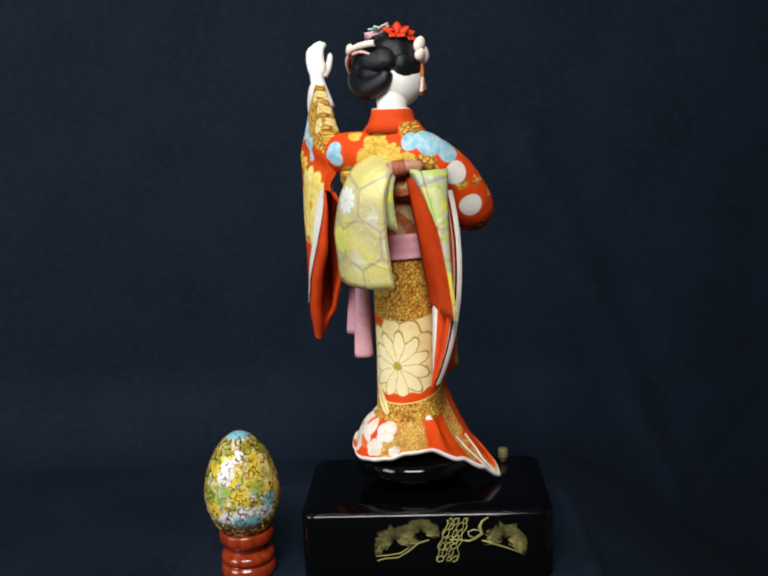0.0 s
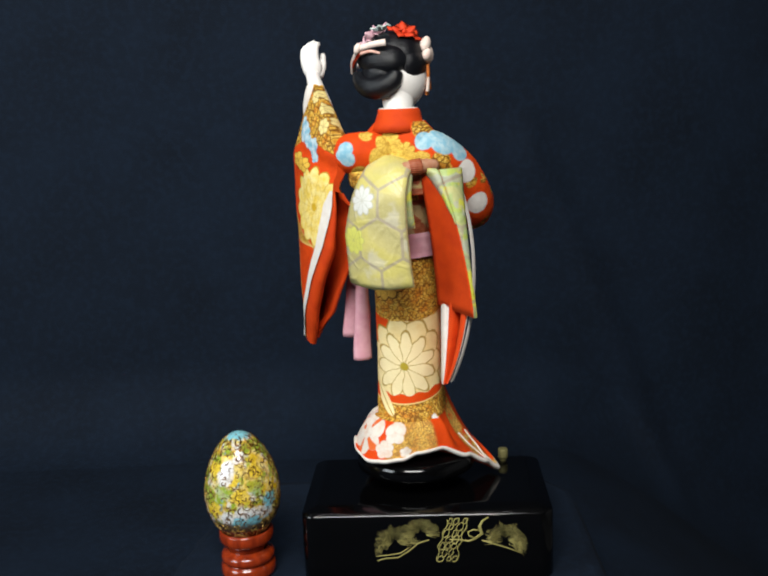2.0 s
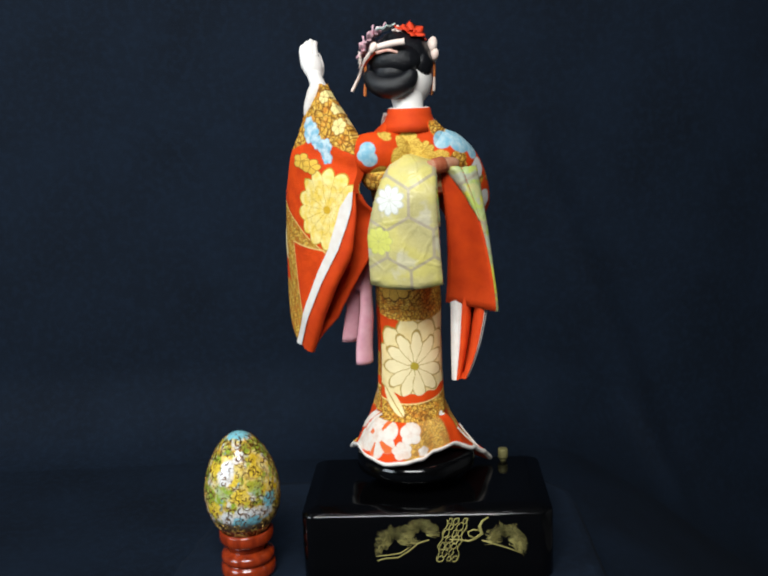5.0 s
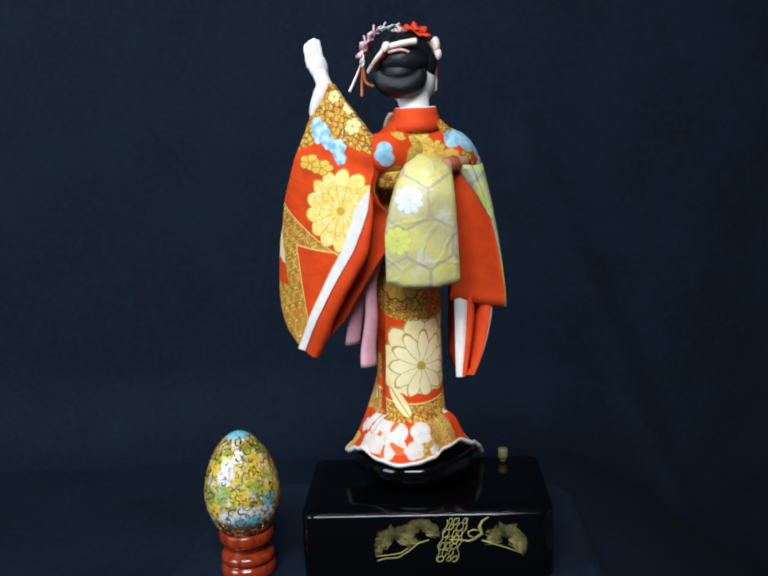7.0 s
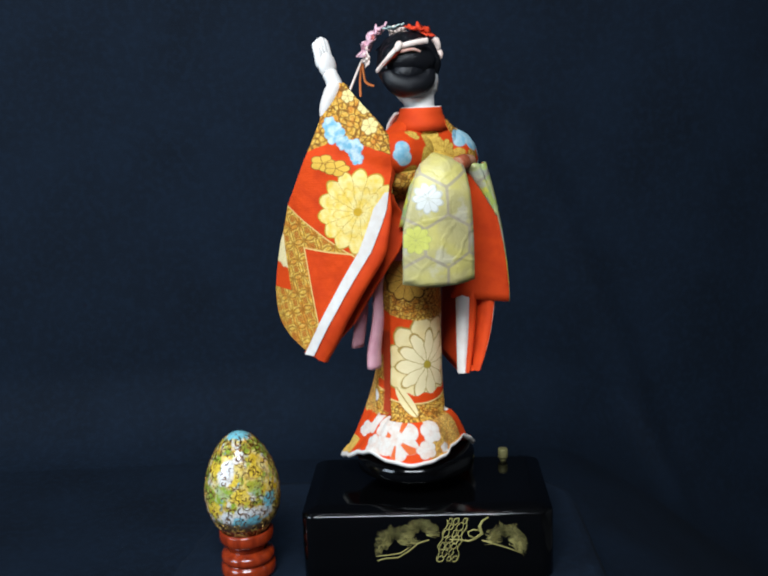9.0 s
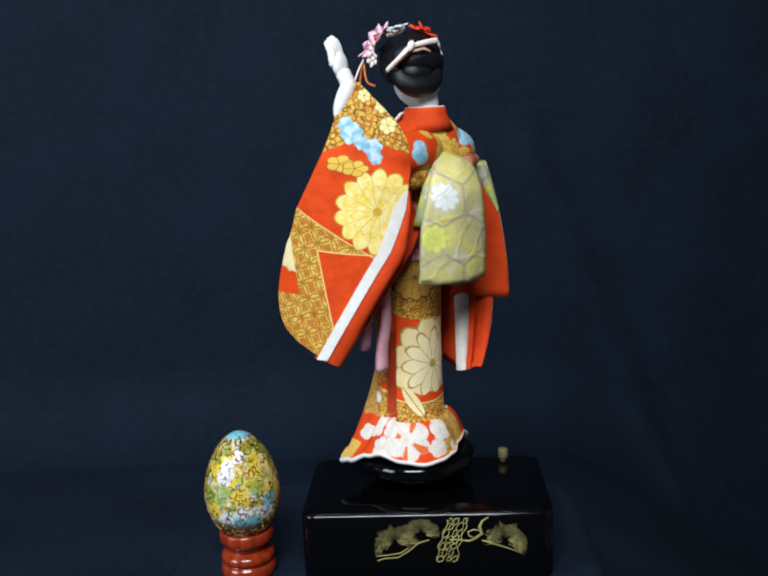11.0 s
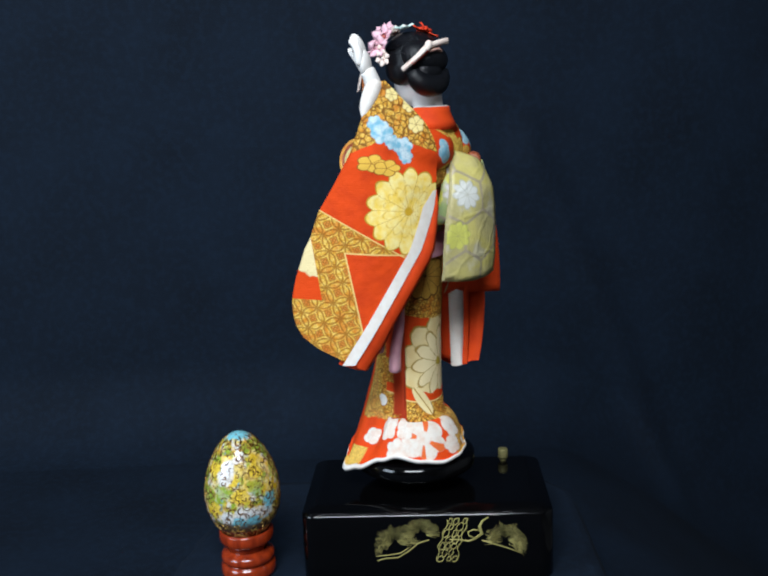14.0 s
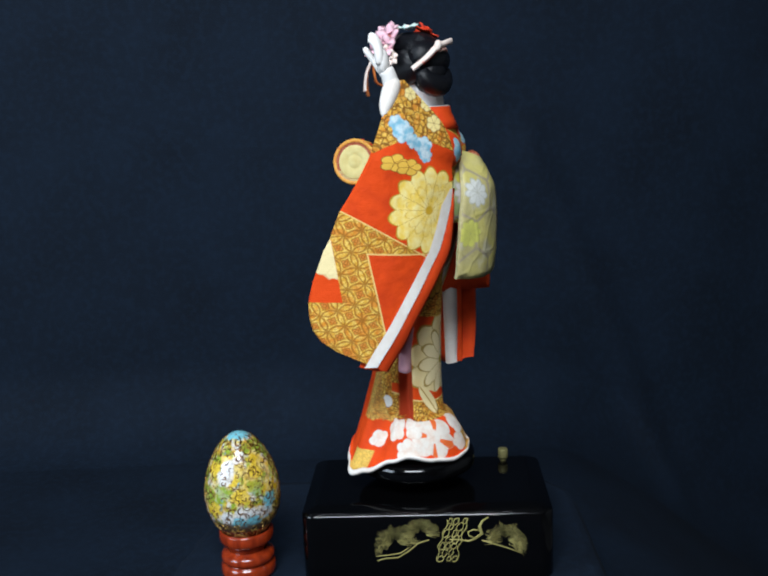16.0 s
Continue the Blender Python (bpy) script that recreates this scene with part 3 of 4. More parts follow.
def music_box():
    box = thing("music_box", pose(0.0086, -0.0045, 0, 0, 0, -1.6), "black lacquered music box with a gold pine tree on its front", "music box")
    def tier(profile):
        """A rounded slab of rings, each (inset, height)."""
        bm = bmesh.new()
        rows = []
        for inset, z in profile:
            ring = []
            r = max(2.5, 9.0 - inset)
            for sx, sy, a0 in ((1, -1, -90), (1, 1, 0), (-1, 1, 90), (-1, -1, 180)):
                for k in range(7):
                    a = radians(a0 + 15 * k)
                    ring.append((sx * (77.8 - inset - r) + r * math.cos(a), sy * (46 - inset - r) + r * math.sin(a), z))
            rows.append(ring)
        vs = grid(bm, rows, 0, True)
        fan(bm, vs[0], 0, True)
        fan(bm, vs[-1], 0)
        return bm
    body = part("body", tier(((1.5, 0), (0.4, 0.4), (0, 1.5), (0, 12.0), (0, 30.0), (0, 41.6), (0.1, 42.4), (0.5, 43.2), (1.1, 43.8), (1.8, 44.1), (3.0, 44.2))), LACQUER, box)
    # lid: a flat plate with a wide sloping edge
    part("lid", tier(((1.6, 44.0), (1.9, 44.2), (2.6, 44.5), (4.5, 45.2), (7.0, 46.15), (8.6, 46.75), (9.3, 46.95), (10.2, 47.05), (11.5, 47.1))), LACQUER, box)
    rnd = random.Random(4)
    yf = -46.0
    # pine: trunk network, boughs and needle fans
    def P(px, py):
        return ((px - 876.5) * 0.2988, 44.0 - (py - 1050.0) * 0.302)
    bm = bmesh.new()
    # bark: long scales in rows along a leaning trunk, inside two wavy outlines
    def trunk_mid(cy):
        return 926.0 - (cy - 1104.0) * 0.36 if cy < 1120 else 920.2 - (cy - 1120.0) * 0.12
    for i in range(7):
        cy = 1064.0 + 14.0 * i
        for k in range(2 if i % 2 else 3):
            cx = trunk_mid(cy) + (k - (0.5 if i % 2 else 1.0)) * 13.5 + rnd.uniform(-3.5, 3.5)
            w, h = rnd.uniform(3.4, 7.4), rnd.uniform(5.0, 10.5)
            scale = [(cx + w * math.cos(a) * (1 + 0.2 * math.sin(a)) - 0.34 * h * math.sin(a), cy + h * math.sin(a)) for a in [2 * math.pi * n / 10 for n in range(11)]]
            strip(bm, [(q[0], min(q[1], 41.0)) for q in (P(*e) for e in scale)], rnd.uniform(0.38, 0.62), yf)
    for side in (-1, 1):
        rim = [P(trunk_mid(y) + side * (20.5 + 2.5 * math.sin(y * 0.21 + side)), y) for y in range(1062, 1158, 6)]
        strip(bm, rim, 0.55, yf)
    part("pine_trunk", bm, GILT, body, "gold line drawing of a pine trunk")
    bm = bmesh.new()
    strip(bm, [P(*q) for q in ((922, 1106), (940, 1106), (962, 1110), (975, 1104), (988, 1094), (984, 1078), (990, 1066), (1002, 1058))], [0.9, 0.9, 1.1, 1.5, 2.1, 1.8, 1.2, 0.7], yf)
    strip(bm, [P(*q) for q in ((975, 1104), (962, 1098), (960, 1090), (970, 1085), (982, 1086))], 0.8, yf)
    strip(bm, [P(*q) for q in ((988, 1108), (1010, 1116), (1040, 1126), (1070, 1138))], 0.6, yf)
    strip(bm, [P(*q) for q in ((772, 1150), (790, 1145), (815, 1144), (840, 1128), (858, 1112), (880, 1106))], 0.7, yf)
    strip(bm, [P(*q) for q in ((770, 1140), (795, 1138), (820, 1134), (838, 1122))], 0.5, yf)
    part("pine_bough", bm, GILT, body, "gold line drawing of pine boughs")
    for fans in (((810, 1114, 40, -8, 190, 30), (864, 1094, 37, -15, 195, 30), (838, 1116, 24, 10, 170, 14), (790, 1132, 22, 60, 200, 12)),
                 ((1036, 1112, 42, -40, 195, 36), (1056, 1124, 26, -50, 60, 12), (1018, 1112, 22, 60, 190, 10))):
        bm = bmesh.new()
        for cx, cy, rr, a0, a1, count in fans:
            for k in range(count):
                a = radians(a0 + (a1 - a0) * (k + rnd.random() * 0.4) / count)
                r0, r1 = rr * rnd.uniform(0.16, 0.42), rr * rnd.uniform(0.85, 1.08)
                q0 = P(cx + r0 * math.cos(a), cy - r0 * math.sin(a))
                q1 = P(cx + r1 * math.cos(a), min(cy - r1 * math.sin(a), 1148))
                q1 = (q1[0], min(q1[1], 41.4))
                strip(bm, [q0, q1], [0.25, 0.17], yf, 0, rnd.uniform(0.1, 0.2))
        part("pine_needles", bm, GILT, body, "fan of fine gold needles")
    stop = thing("brass_stop_pin", pose(0.0619, 0.0236, 0.0471), "small dull brass stop pin standing on the lacquer lid", "pin")
    part("post", lathe([(2.2, 0), (2.4, 0.4), (2.4, 2.0), (3.2, 2.3), (3.4, 2.8), (3.4, 7.6), (3.0, 8.4), (1.8, 8.7)], 20), BRASS, stop)
    return box


music_box()


def turning_plate():
    d = thing("turning_plate", pose(0, 0, 0), "round black lacquered plate turning on the music box", "turntable")
    part("disc", lathe([(33, 57.5), (36.5, 57.8), (38.2, 59.0), (38.6, 61.0), (38.6, 64.0), (38.0, 66.5), (36.0, 68.3), (33.5, 69.0)], 72), LACQUER, d)
    part("spindle", lathe([(13, 46.6), (13, 48), (10, 50), (9, 57.6)], 40), LACQUER, d)
    return d


plate = turning_plate()

# ---- the doll: one mesh, in its own frame (its back looks to -y) ----
# hem outline: angle, radius, height
HEM = [(-90, 40, 72.5), (-105, 40, 71), (-125, 38, 72.5), (-150, 36.5, 75.5), (-168, 37, 72), (170, 42.5, 65), (157, 47, 61.5), (140, 42, 65), (115, 39, 71),
       (90, 37, 72), (60, 44, 66), (40, 55, 53), (30, 57, 50.5), (18, 49, 60), (0, 40.5, 69), (-30, 33, 77.5), (-56, 33, 76.5), (-73, 37.5, 74)]
# skirt and trunk: height, centre x, y, half width, half depth
TRUNK = [(86, 0, 1, 23, 22.5), (105, 0, 1, 22, 21.5), (118, 0, 0.5, 21.3, 20.8), (130, 0.5, 0, 20.8, 20.4), (150, 0.5, 0, 20.8, 21), (166, 1, 0, 21, 22),
         (185, 1.5, -2, 20, 21), (197, 2.5, -5, 18.5, 18.5), (213, 3, -8, 18, 17), (228, 4, -10, 19.5, 17), (243, 5, -12.5, 22.5, 17.5), (256, 6, -14.5, 27, 18), (266, 7, -15.5, 27.5, 17), (274, 8, -16, 21, 14.5), (280, 8.5, -16.5, 14.5, 12.5)]


# angle and height at which the skirt begins to flare
FLARE = [(-165, 95), (-120, 94), (-60, 94), (0, 94.5), (20, 98), (36, 112), (60, 130), (120, 145), (150, 136), (163, 108), (177, 97)]


def petal_flower(bm, c, facing, r, mat, n=6, cup=0.35, core=None):
    """A small cloth blossom of pointed, cupped petals."""
    q = Vector(facing).to_track_quat("Z", "Y").to_matrix()
    for k in range(n):
        a = 2 * math.pi * k / n + 0.3
        d, s = Vector((math.cos(a), math.sin(a), 0)), Vector((-math.sin(a), math.cos(a), 0))
        rows = []
        for f, w, h in ((0.05, 0.10, 0), (0.32, 0.42, 0.10), (0.6, 0.46, 0.30), (0.84, 0.24, 0.44), (1.0, 0.02, 0.46)):
            p = Vector(c) + q @ (d * (r * f) + Vector((0, 0, h * cup * r * 2)))
            w = q @ (s * (w * r))
            up = q @ Vector((0, 0, 0.08 * r))
            rows.append([p - w, p - up, p + w, p + up])
        vs = grid(bm, rows, mat, True)
        fan(bm, vs[0], mat, True)
        fan(bm, vs[-1], mat)
    if core is not None:
        blob(bm, Vector(c) + q @ Vector((0, 0, 0.15 * r)), (0.22 * r,) * 3, core, 8, 6)


def band_strip(bm, path, width, thick, mat, across):
    """A flat ribbon along a path, with its width along the vector across."""
    a = Vector(across).normalized()
    pts = curve(path, 14)
    front, back = [], []
    for k, p in enumerate(pts):
        d = (pts[min(k + 1, 14)] - pts[max(k - 1, 0)]).normalized()
        s = (a - d * a.dot(d)).normalized()
        n = d.cross(s).normalized() * thick / 2
        w = width[0] + (width[1] - width[0]) * k / 14
        front.append([p - s * w / 2 + n, p + n * 1.6, p + s * w / 2 + n])
        back.append([p - s * w / 2 - n, p - n * 0.4, p + s * w / 2 - n])
    slab(bm, front, back, mat, mat, mat)


def build_doll():
    bm = bmesh.new()
    ix = {k: n for n, k in enumerate(MATS)}
    N = 120
    # hem and skirt
    rows_hem, rows_skirt = [], []
    angles = [360 * j / N - 180 for j in range(N)]
    hem = [lerp_table(HEM, a, 360) for a in angles]

    def tuck(a, z):
        """Depth of the fold where the over-skirt is drawn aside."""
        d = (-140 - a) % 360
        side = min(1.0, d / 7) * math.exp(-(max(0.0, d - 9) / 20) ** 2) if d < 90 else 0.0
        return 6.5 * side * min(1.0, max(0.0, (z - 78) / 12)) * min(1.0, max(0.0, (172 - z) / 26))

    def trunk_at(z, a):
        cx, cy, rx, ry = lerp_table(TRUNK, z)
        e = radians(a)
        g = 1 - tuck(a, z) / 22
        return Vector((cx + rx * g * math.cos(e), cy + ry * g * math.sin(e), z))

    def flare(f, j):
        """f: 0 at the hem, 1 at the top of the flare."""
        a = angles[j]
        r, zh = hem[j]
        back = max(0.0, math.cos(radians(a + 92)))
        top = lerp_table(FLARE, a, 360)[0]
        z = zh + (top - zh) * f
        p = trunk_at(max(z, 88), a)
        base = math.hypot(p.x, p.y)
        e = radians(a)
        rr = base + (r - base) * (1 - f) ** (2.2 - 1.76 * min(1.0, back * 3.6 + 0.22))
        fold = 0.7 * math.sin(e * 9 + 1.0) * (1 - f) * f * 4 * 0.5
        fold -= 3.0 * math.exp(-((a + 163) / 7.0) ** 2) * min(1.0, f * 2.5) * (1 - f)
        return Vector(((rr + fold) * math.cos(e), (rr + fold) * math.sin(e), z))

    inner = [[flare(0, j) * 1.0 + Vector((-2 * math.cos(radians(angles[j])), -2 * math.sin(radians(angles[j])), -0.6)) for j in range(N)]]
    rim0 = [flare(0, j) + Vector((0, 0, -1.2)) for j in range(N)]
    rim1 = [flare(0, j) + Vector((1.2 * math.cos(radians(angles[j])), 1.2 * math.sin(radians(angles[j])), 0.4)) for j in range(N)]
    rim2 = [flare(0.035, j) + Vector((1.0 * math.cos(radians(angles[j])), 1.0 * math.sin(radians(angles[j])), 1.2)) for j in range(N)]
    vs = grid(bm, [inner[0], rim0, rim1, rim2], ix["white"], True)
    under = [Vector((p.x * 0.3, p.y * 0.3, 69.3)) for p in inner[0]]
    uv = grid(bm, [under, vs[0]], ix["red"], True)
    fan(bm, uv[0], ix["red"], True)
    fl = [[flare(f, j) for j in range(N)] for f in (0.035, 0.10, 0.2, 0.3, 0.42, 0.55, 0.68, 0.8, 0.9, 0.95, 0.985)]
    vs2 = grid(bm, [vs[3]] + fl, ix["hem"], True)
    fl = [[flare(f, j) for j in range(N)] for f in (0.993, 1.0)]
    vs3 = grid(bm, [vs2[-1]] + fl, ix["skirt"], True)
    up = []
    for k in range(1, 9):
        f = k / 8
        up.append([trunk_at(vs3[-1][j].co.z + (204 - vs3[-1][j].co.z) * f, angles[j]) for j in range(N)])
    vs4 = grid(bm, [vs3[-1]] + up, ix["skirt"], True)
    # sash in brown, pink under-belt, then the bodice
    for z0, z1, mat, grow in ((202, 234, "sash", 0.8), (197.5, 212.5, "pink", 2.2), (234, 280, "body", 0.6)):
        rows = []
        for k in range(9):
            z = z0 + (z1 - z0) * k / 8
            row = []
            for a in angles:
                p = trunk_at(z, a)
                c = lerp_table(TRUNK, z)
                g = grow + (0.25 * math.sin(z * 2.3) if mat != "body" else 0.0)
                tilt = 0.06 * p.x if mat == "pink" else 0.0
                row.append(p + Vector((g * math.cos(radians(a)), g * math.sin(radians(a)), tilt)))
            rows.append(row)
        g = grid(bm, rows, ix[mat], True)
        if mat == "body":
            fan(bm, g[-1], ix["skin"])
    # a slanting fold across the sash
    band_strip(bm, [(-2, -26.5, 213), (6, -26.8, 222), (13, -25, 232)], (7, 9), 1.0, ix["clasp"], (1, 0.1, -0.5))
    # neck, collar and head
    tube(bm, curve([(8.5, -16.5, 274), (8, -16.5, 288), (6.5, -14, 300)], 6), [9.5, 9.2, 8.9, 8.9, 9.4, 10.5, 11.5], ix["skin"], 20)
    blob(bm, (7.5, -9.5, 304), (14, 16, 16.5), ix["skin"], 28, 18)
    rows, rows2 = [], []
    for z, g in ((274, 17.2), (279, 14.8), (284, 12.8), (287.5, 12.2)):
        row, row2 = [], []
        for k in range(25):
            a = radians(-90 - 165 + 330 * k / 24)
            dip = 9 * max(0.0, math.sin(a)) ** 1.5
            q = Vector((8.3 + g * 1.03 * math.cos(a), -16.5 + g * math.sin(a), z - dip))
            row.append(q)
            row2.append(q - Vector((1.3 * math.cos(a), 1.3 * math.sin(a), -0.5)))
        rows.append(row)
        rows2.append(row2)
    slab(bm, rows, rows2, ix["red"], ix["white"], ix["white"])
    band_strip(bm, [(-5, -14, 285), (-8, -6, 276), (-4, 4, 262), (4, 8, 248)], (5, 6), 1.2, ix["white"], (1, 0, 0.6))

    # hair: crown, side wings, back roll and nape
    H = ix["hair"]
    blob(bm, (3.5, -9.5, 317), (18, 17.5, 15.0), H, 32, 18, ripple=0.05)
    blob(bm, (1.0, -21, 316), (16.5, 11.5, 10.0), H, 28, 14, pose(0, 0, 0, 20, 8, 0), 0.05)
    roll = []
    for k in range(25):
        a = radians(180 * k / 24)
        roll.append(Vector((-0.5 - 12.0 * math.cos(a), -24.5 - 2.5 * math.sin(a), 308.5 - 8.5 * math.sin(a))))
    tube(bm, roll, [4.0 + 3.0 * math.sin(math.pi * k / 24) for k in range(25)], H, 16)
    blob(bm, (-0.5, -25.5, 308), (10, 6, 6.5), H, 24, 12)
    for s in (-1, 1):
        blob(bm, (3.5 + s * 12.0, -11.0, 311), (6.8, 12.0, 10.5), H, 22, 14, pose(0, 0, 0, -14, s * 14, 0), 0.06)
    blob(bm, (2.5, -19, 302), (9.5, 6.5, 7), H, 22, 12)
    for k in range(46):
        # loose strands that follow the crown and the roll
        f = k / 45
        p0 = Vector((-14 + 33 * f, -2 - 4 * math.sin(f * 9), 330.5 - 9 * (2 * f - 1) ** 2))
        p1 = Vector((-15 + 32 * f, -27.5 + 7.0 * (2 * f - 1) ** 2, 318 + 1.5 * math.sin(f * 23)))
        mid = (p0 + p1) / 2 + Vector((0, -3.5, 5.0 - 3 * (2 * f - 1) ** 2))
        tube(bm, curve([p0, mid, p1], 6), 0.42, H, 5)
    # ribbon across the back of the crown, with a knot
    band_strip(bm, [(-18.5, -22, 309.5), (-14, -29.5, 316), (-8.5, -33, 322)], (3.4, 3.0), 1.2, ix["petal"], (0.6, 0, 1))
    band_strip(bm, [(-8.5, -33, 322), (1, -34, 324), (9.5, -32, 325)], (3.0, 3.6), 1.2, ix["petal"], (0, 0, 1))
    band_strip(bm, [(-16, -27.5, 312.5), (-12, -30.5, 316.5), (-7, -32.5, 320.5)], (2.2, 2.0), 1.6, ix["scarlet"], (1, 0, -0.4))
    band_strip(bm, [(-7, -32.5, 319.5), (0, -33, 320.5), (5, -31, 319)], (2.0, 1.4), 1.2, ix["ribbon"], (0, 0, 1))
    blob(bm, (-8.5, -33.5, 322), (2.6, 2.2, 3.6), ix["petal"], 12, 8, pose(0, 0, 0, 0, 20, 0), 0.4)
    # blossoms round the front of the crown
    for c, d, r, m, n, core in (
            ((-14.5, -4, 328), (-0.8, -0.1, 0.5), 7.8, "rose", 6, "plum"), ((-18.5, -5, 322.5), (-1, -0.1, 0.3), 7.4, "rose", 6, "petal"), ((-16.5, 2, 322), (-0.8, 0.5, 0.6), 8.5, "rose", 7, "plum"),
            ((-10.5, -1, 331), (-0.6, 0.0, 0.9), 7.4, "rose", 7, "plum"), ((-4.5, -11, 333), (-0.2, 0.0, 1), 6.5, "teal", 6, "petal"),
            ((2, 5, 331), (0.1, 0.6, 1), 6.5, "petal", 6, "petal"), ((7, -13, 332.0), (0.1, -0.3, 1), 6.5, "scarlet", 5, "scarlet"),
            ((12, -14, 330.5), (0.5, -0.6, 0.9), 7.5, "scarlet", 5, "scarlet"), ((14, -7, 329), (0.9, 0.0, 0.7), 6.0, "scarlet", 5, "scarlet"),
            ((-20.5, -9, 316.5), (-1, -0.3, 0.0), 5.0, "petal", 6, "petal")):
        petal_flower(bm, c, d, r, ix[m], 5 if m == "rose" else n, 0.5 if m == "rose" else 0.32, ix[core])
    for c, r in (((22.0, -6, 323), (2.8, 4.2, 5.0)), ((23.0, -7, 317), (2.6, 3.6, 4.4)), ((22.0, -2.5, 319), (2.6, 3.6, 5.4))):
        blob(bm, c, r, ix["petal"], 14, 10, pose(0, 0, 0, 12, 8, 0), 0.5)
    for x, y, z, m in ((20.5, -3, 292, "orange"), (22, -5, 294, "petal"), (21.5, -1, 295, "orange")):
        band_strip(bm, [(22.5, -5, 315), (22.5, -5, 305), (x, y - 0.5, z + 2.5)], (1.6, 2.4), 0.8, ix[m], (0.3, 1, 0))
    for p, m in (([(-21, 4, 317), (-25, 6, 308), (-30, 4, 298)], "petal"), ([(-21, 5, 316), (-22, 8, 305), (-22.5, 7, 295)], "orange"), ([(-21, 4, 315), (-20, 3, 304), (-15, 2, 301)], "orange")):
        band_strip(bm, p, (1.6, 2.2), 0.9, ix[m], (0.5, 1, 0))

    # raised arm: sleeve cover, wrist, palm and fingers
    S = ix["sleeve"]
    tube(bm, curve([(8, -22, 263), (-6, -32, 262.5), (-16, -36.8, 262.5), (-25, -38.5, 263)], 12), [8.5, 10.4, 11.8, 12.4, 12.6, 12.6, 12.4, 12.2, 11.8, 11.0, 9.8, 8.4, 6], ix["body"], 26)
    tube(bm, curve([(4, -22, 250), (-6, -30, 250), (-16, -37.5, 249)], 8), [10, 10.4, 10.6, 10.6, 10.4, 9.8, 9.0, 7.6, 5.0], ix["body"], 22)
    K = ix["skin"]
    tube(bm, curve([(-38, -24, 288), (-42.5, -24.2, 298), (-45.6, -23.8, 306), (-46.6, -22.6, 309)], 9), [5.0, 5.0, 5.0, 4.9, 4.7, 4.5, 4.3, 4.3, 4.4, 4.2], K, 18)
    blob(bm, (-47.6, -21.6, 313.6), (6.0, 3.7, 7.6), K, 24, 16, pose(0, 0, 0, -6, -8, 30))
    for dx, dy, ln in ((-3.0, -1.7, 10.6), (-1.1, -0.6, 12.4), (0.8, 0.45, 13.4), (2.6, 1.5, 12.6)):
        base = Vector((-48.6 + dx, -20.6 + dy, 315.2))
        tube(bm, curve([base - Vector((0, 0, 3)), base + Vector((-0.9, 0.0, ln * 0.42)), base + Vector((-1.6, 2.0, ln * 0.82)), base + Vector((-1.4, 5.6, ln))], 10),
             [2.0, 2.5, 2.6, 2.5, 2.4, 2.4, 2.3, 2.2, 2.1, 1.8, 1.0], K, 12)
    tube(bm, curve([(-44.6, -19.6, 308), (-44.6, -15.0, 313.5), (-46.2, -11.2, 318.5), (-47.6, -9.4, 322)], 9), [2.6, 2.7, 2.6, 2.4, 2.2, 2.0, 1.9, 1.8, 1.5, 0.8], K, 12)

    # long hanging sleeve: an open bag of two panels
    def UW(u, w, z):
        return Vector((0.811 * u + 0.585 * w, -0.585 * u + 0.811 * w, z))
    LEFT = [(143, -41.5), (145.3, -46), (148, -51), (151.8, -59.5), (158, -68), (165, -71.8), (172, -73), (181, -73), (193, -70.3), (211, -64.2), (217, -61),
            (232.5, -55.5), (246, -47.4), (264.5, -36.6), (276, -31.8), (285, -28.6), (296, -23.2), (303.5, -19.5)]
    RIGHT = [(143, -40.3), (160.7, -29.3), (177, -19.2), (196.7, -6.9), (208, 0.5), (221.6, 6), (232, 9.5), (240, 10.8), (250, 12), (260, 13), (268, 12), (274, 9.8), (281, 5.8),
             (287.4, -0.1), (294, -6.4), (303.5, -15.0)]

    def panel(u, z, lift=0.0):
        w = -58.5 + ((u + 20) / 34) ** 2 * 9 + 1.0 * noise.noise(Vector((u / 16, z / 30, 2)))
        w += max(0.0, z - 262) * 0.24 + 2.5 * math.exp(-((z - 262 + 0.35 * (u + 12)) / 5.0) ** 2) * min(1, max(0, (u + 34) / 20))
        return UW(u, w - lift, z)
    front, back = [], []
    nz = 52
    for i in range(nz + 1):
        z = 143 + (303.5 - 143) * i / nz
        ul, ur = lerp_table(LEFT, z)[0], lerp_table(RIGHT, z)[0]
        gap = min(1.0, max(0.62, (252 - z) / 25)) * min(1.0, 0.45 + (z - 143) / 40) * min(1.0, 0.5 + (303.5 - z) / 30)
        ahead = 9 * gap * min(1.0, max(0.0, (240 - z) / 22))
        fr, bk = [], []
        for k in range(25):
            f = k / 24
            fr.append(panel(ul + (ur - ul) * f, z))
            edge = math.sin(math.pi / 2 * min(1.0, f * 4))
            shut = min(1.0, max(0.0, (z - 232) / 14))
            edge *= 1 - shut + shut * math.sin(math.pi / 2 * min(1.0, (1 - f) * 4 + 0.12))
            bk.append(panel(ul + (ur + ahead - ul) * f, z) + UW(0, 1.2 + 14 * gap * edge + 8 * math.exp(-((z - 266) / 13) ** 2) * math.sin(math.pi * min(1.0, 0.15 + 0.6 * f)), -3 * f * gap))
        front.append(fr)
        back.append(bk)
    cut = 33
    grid(bm, front, S)
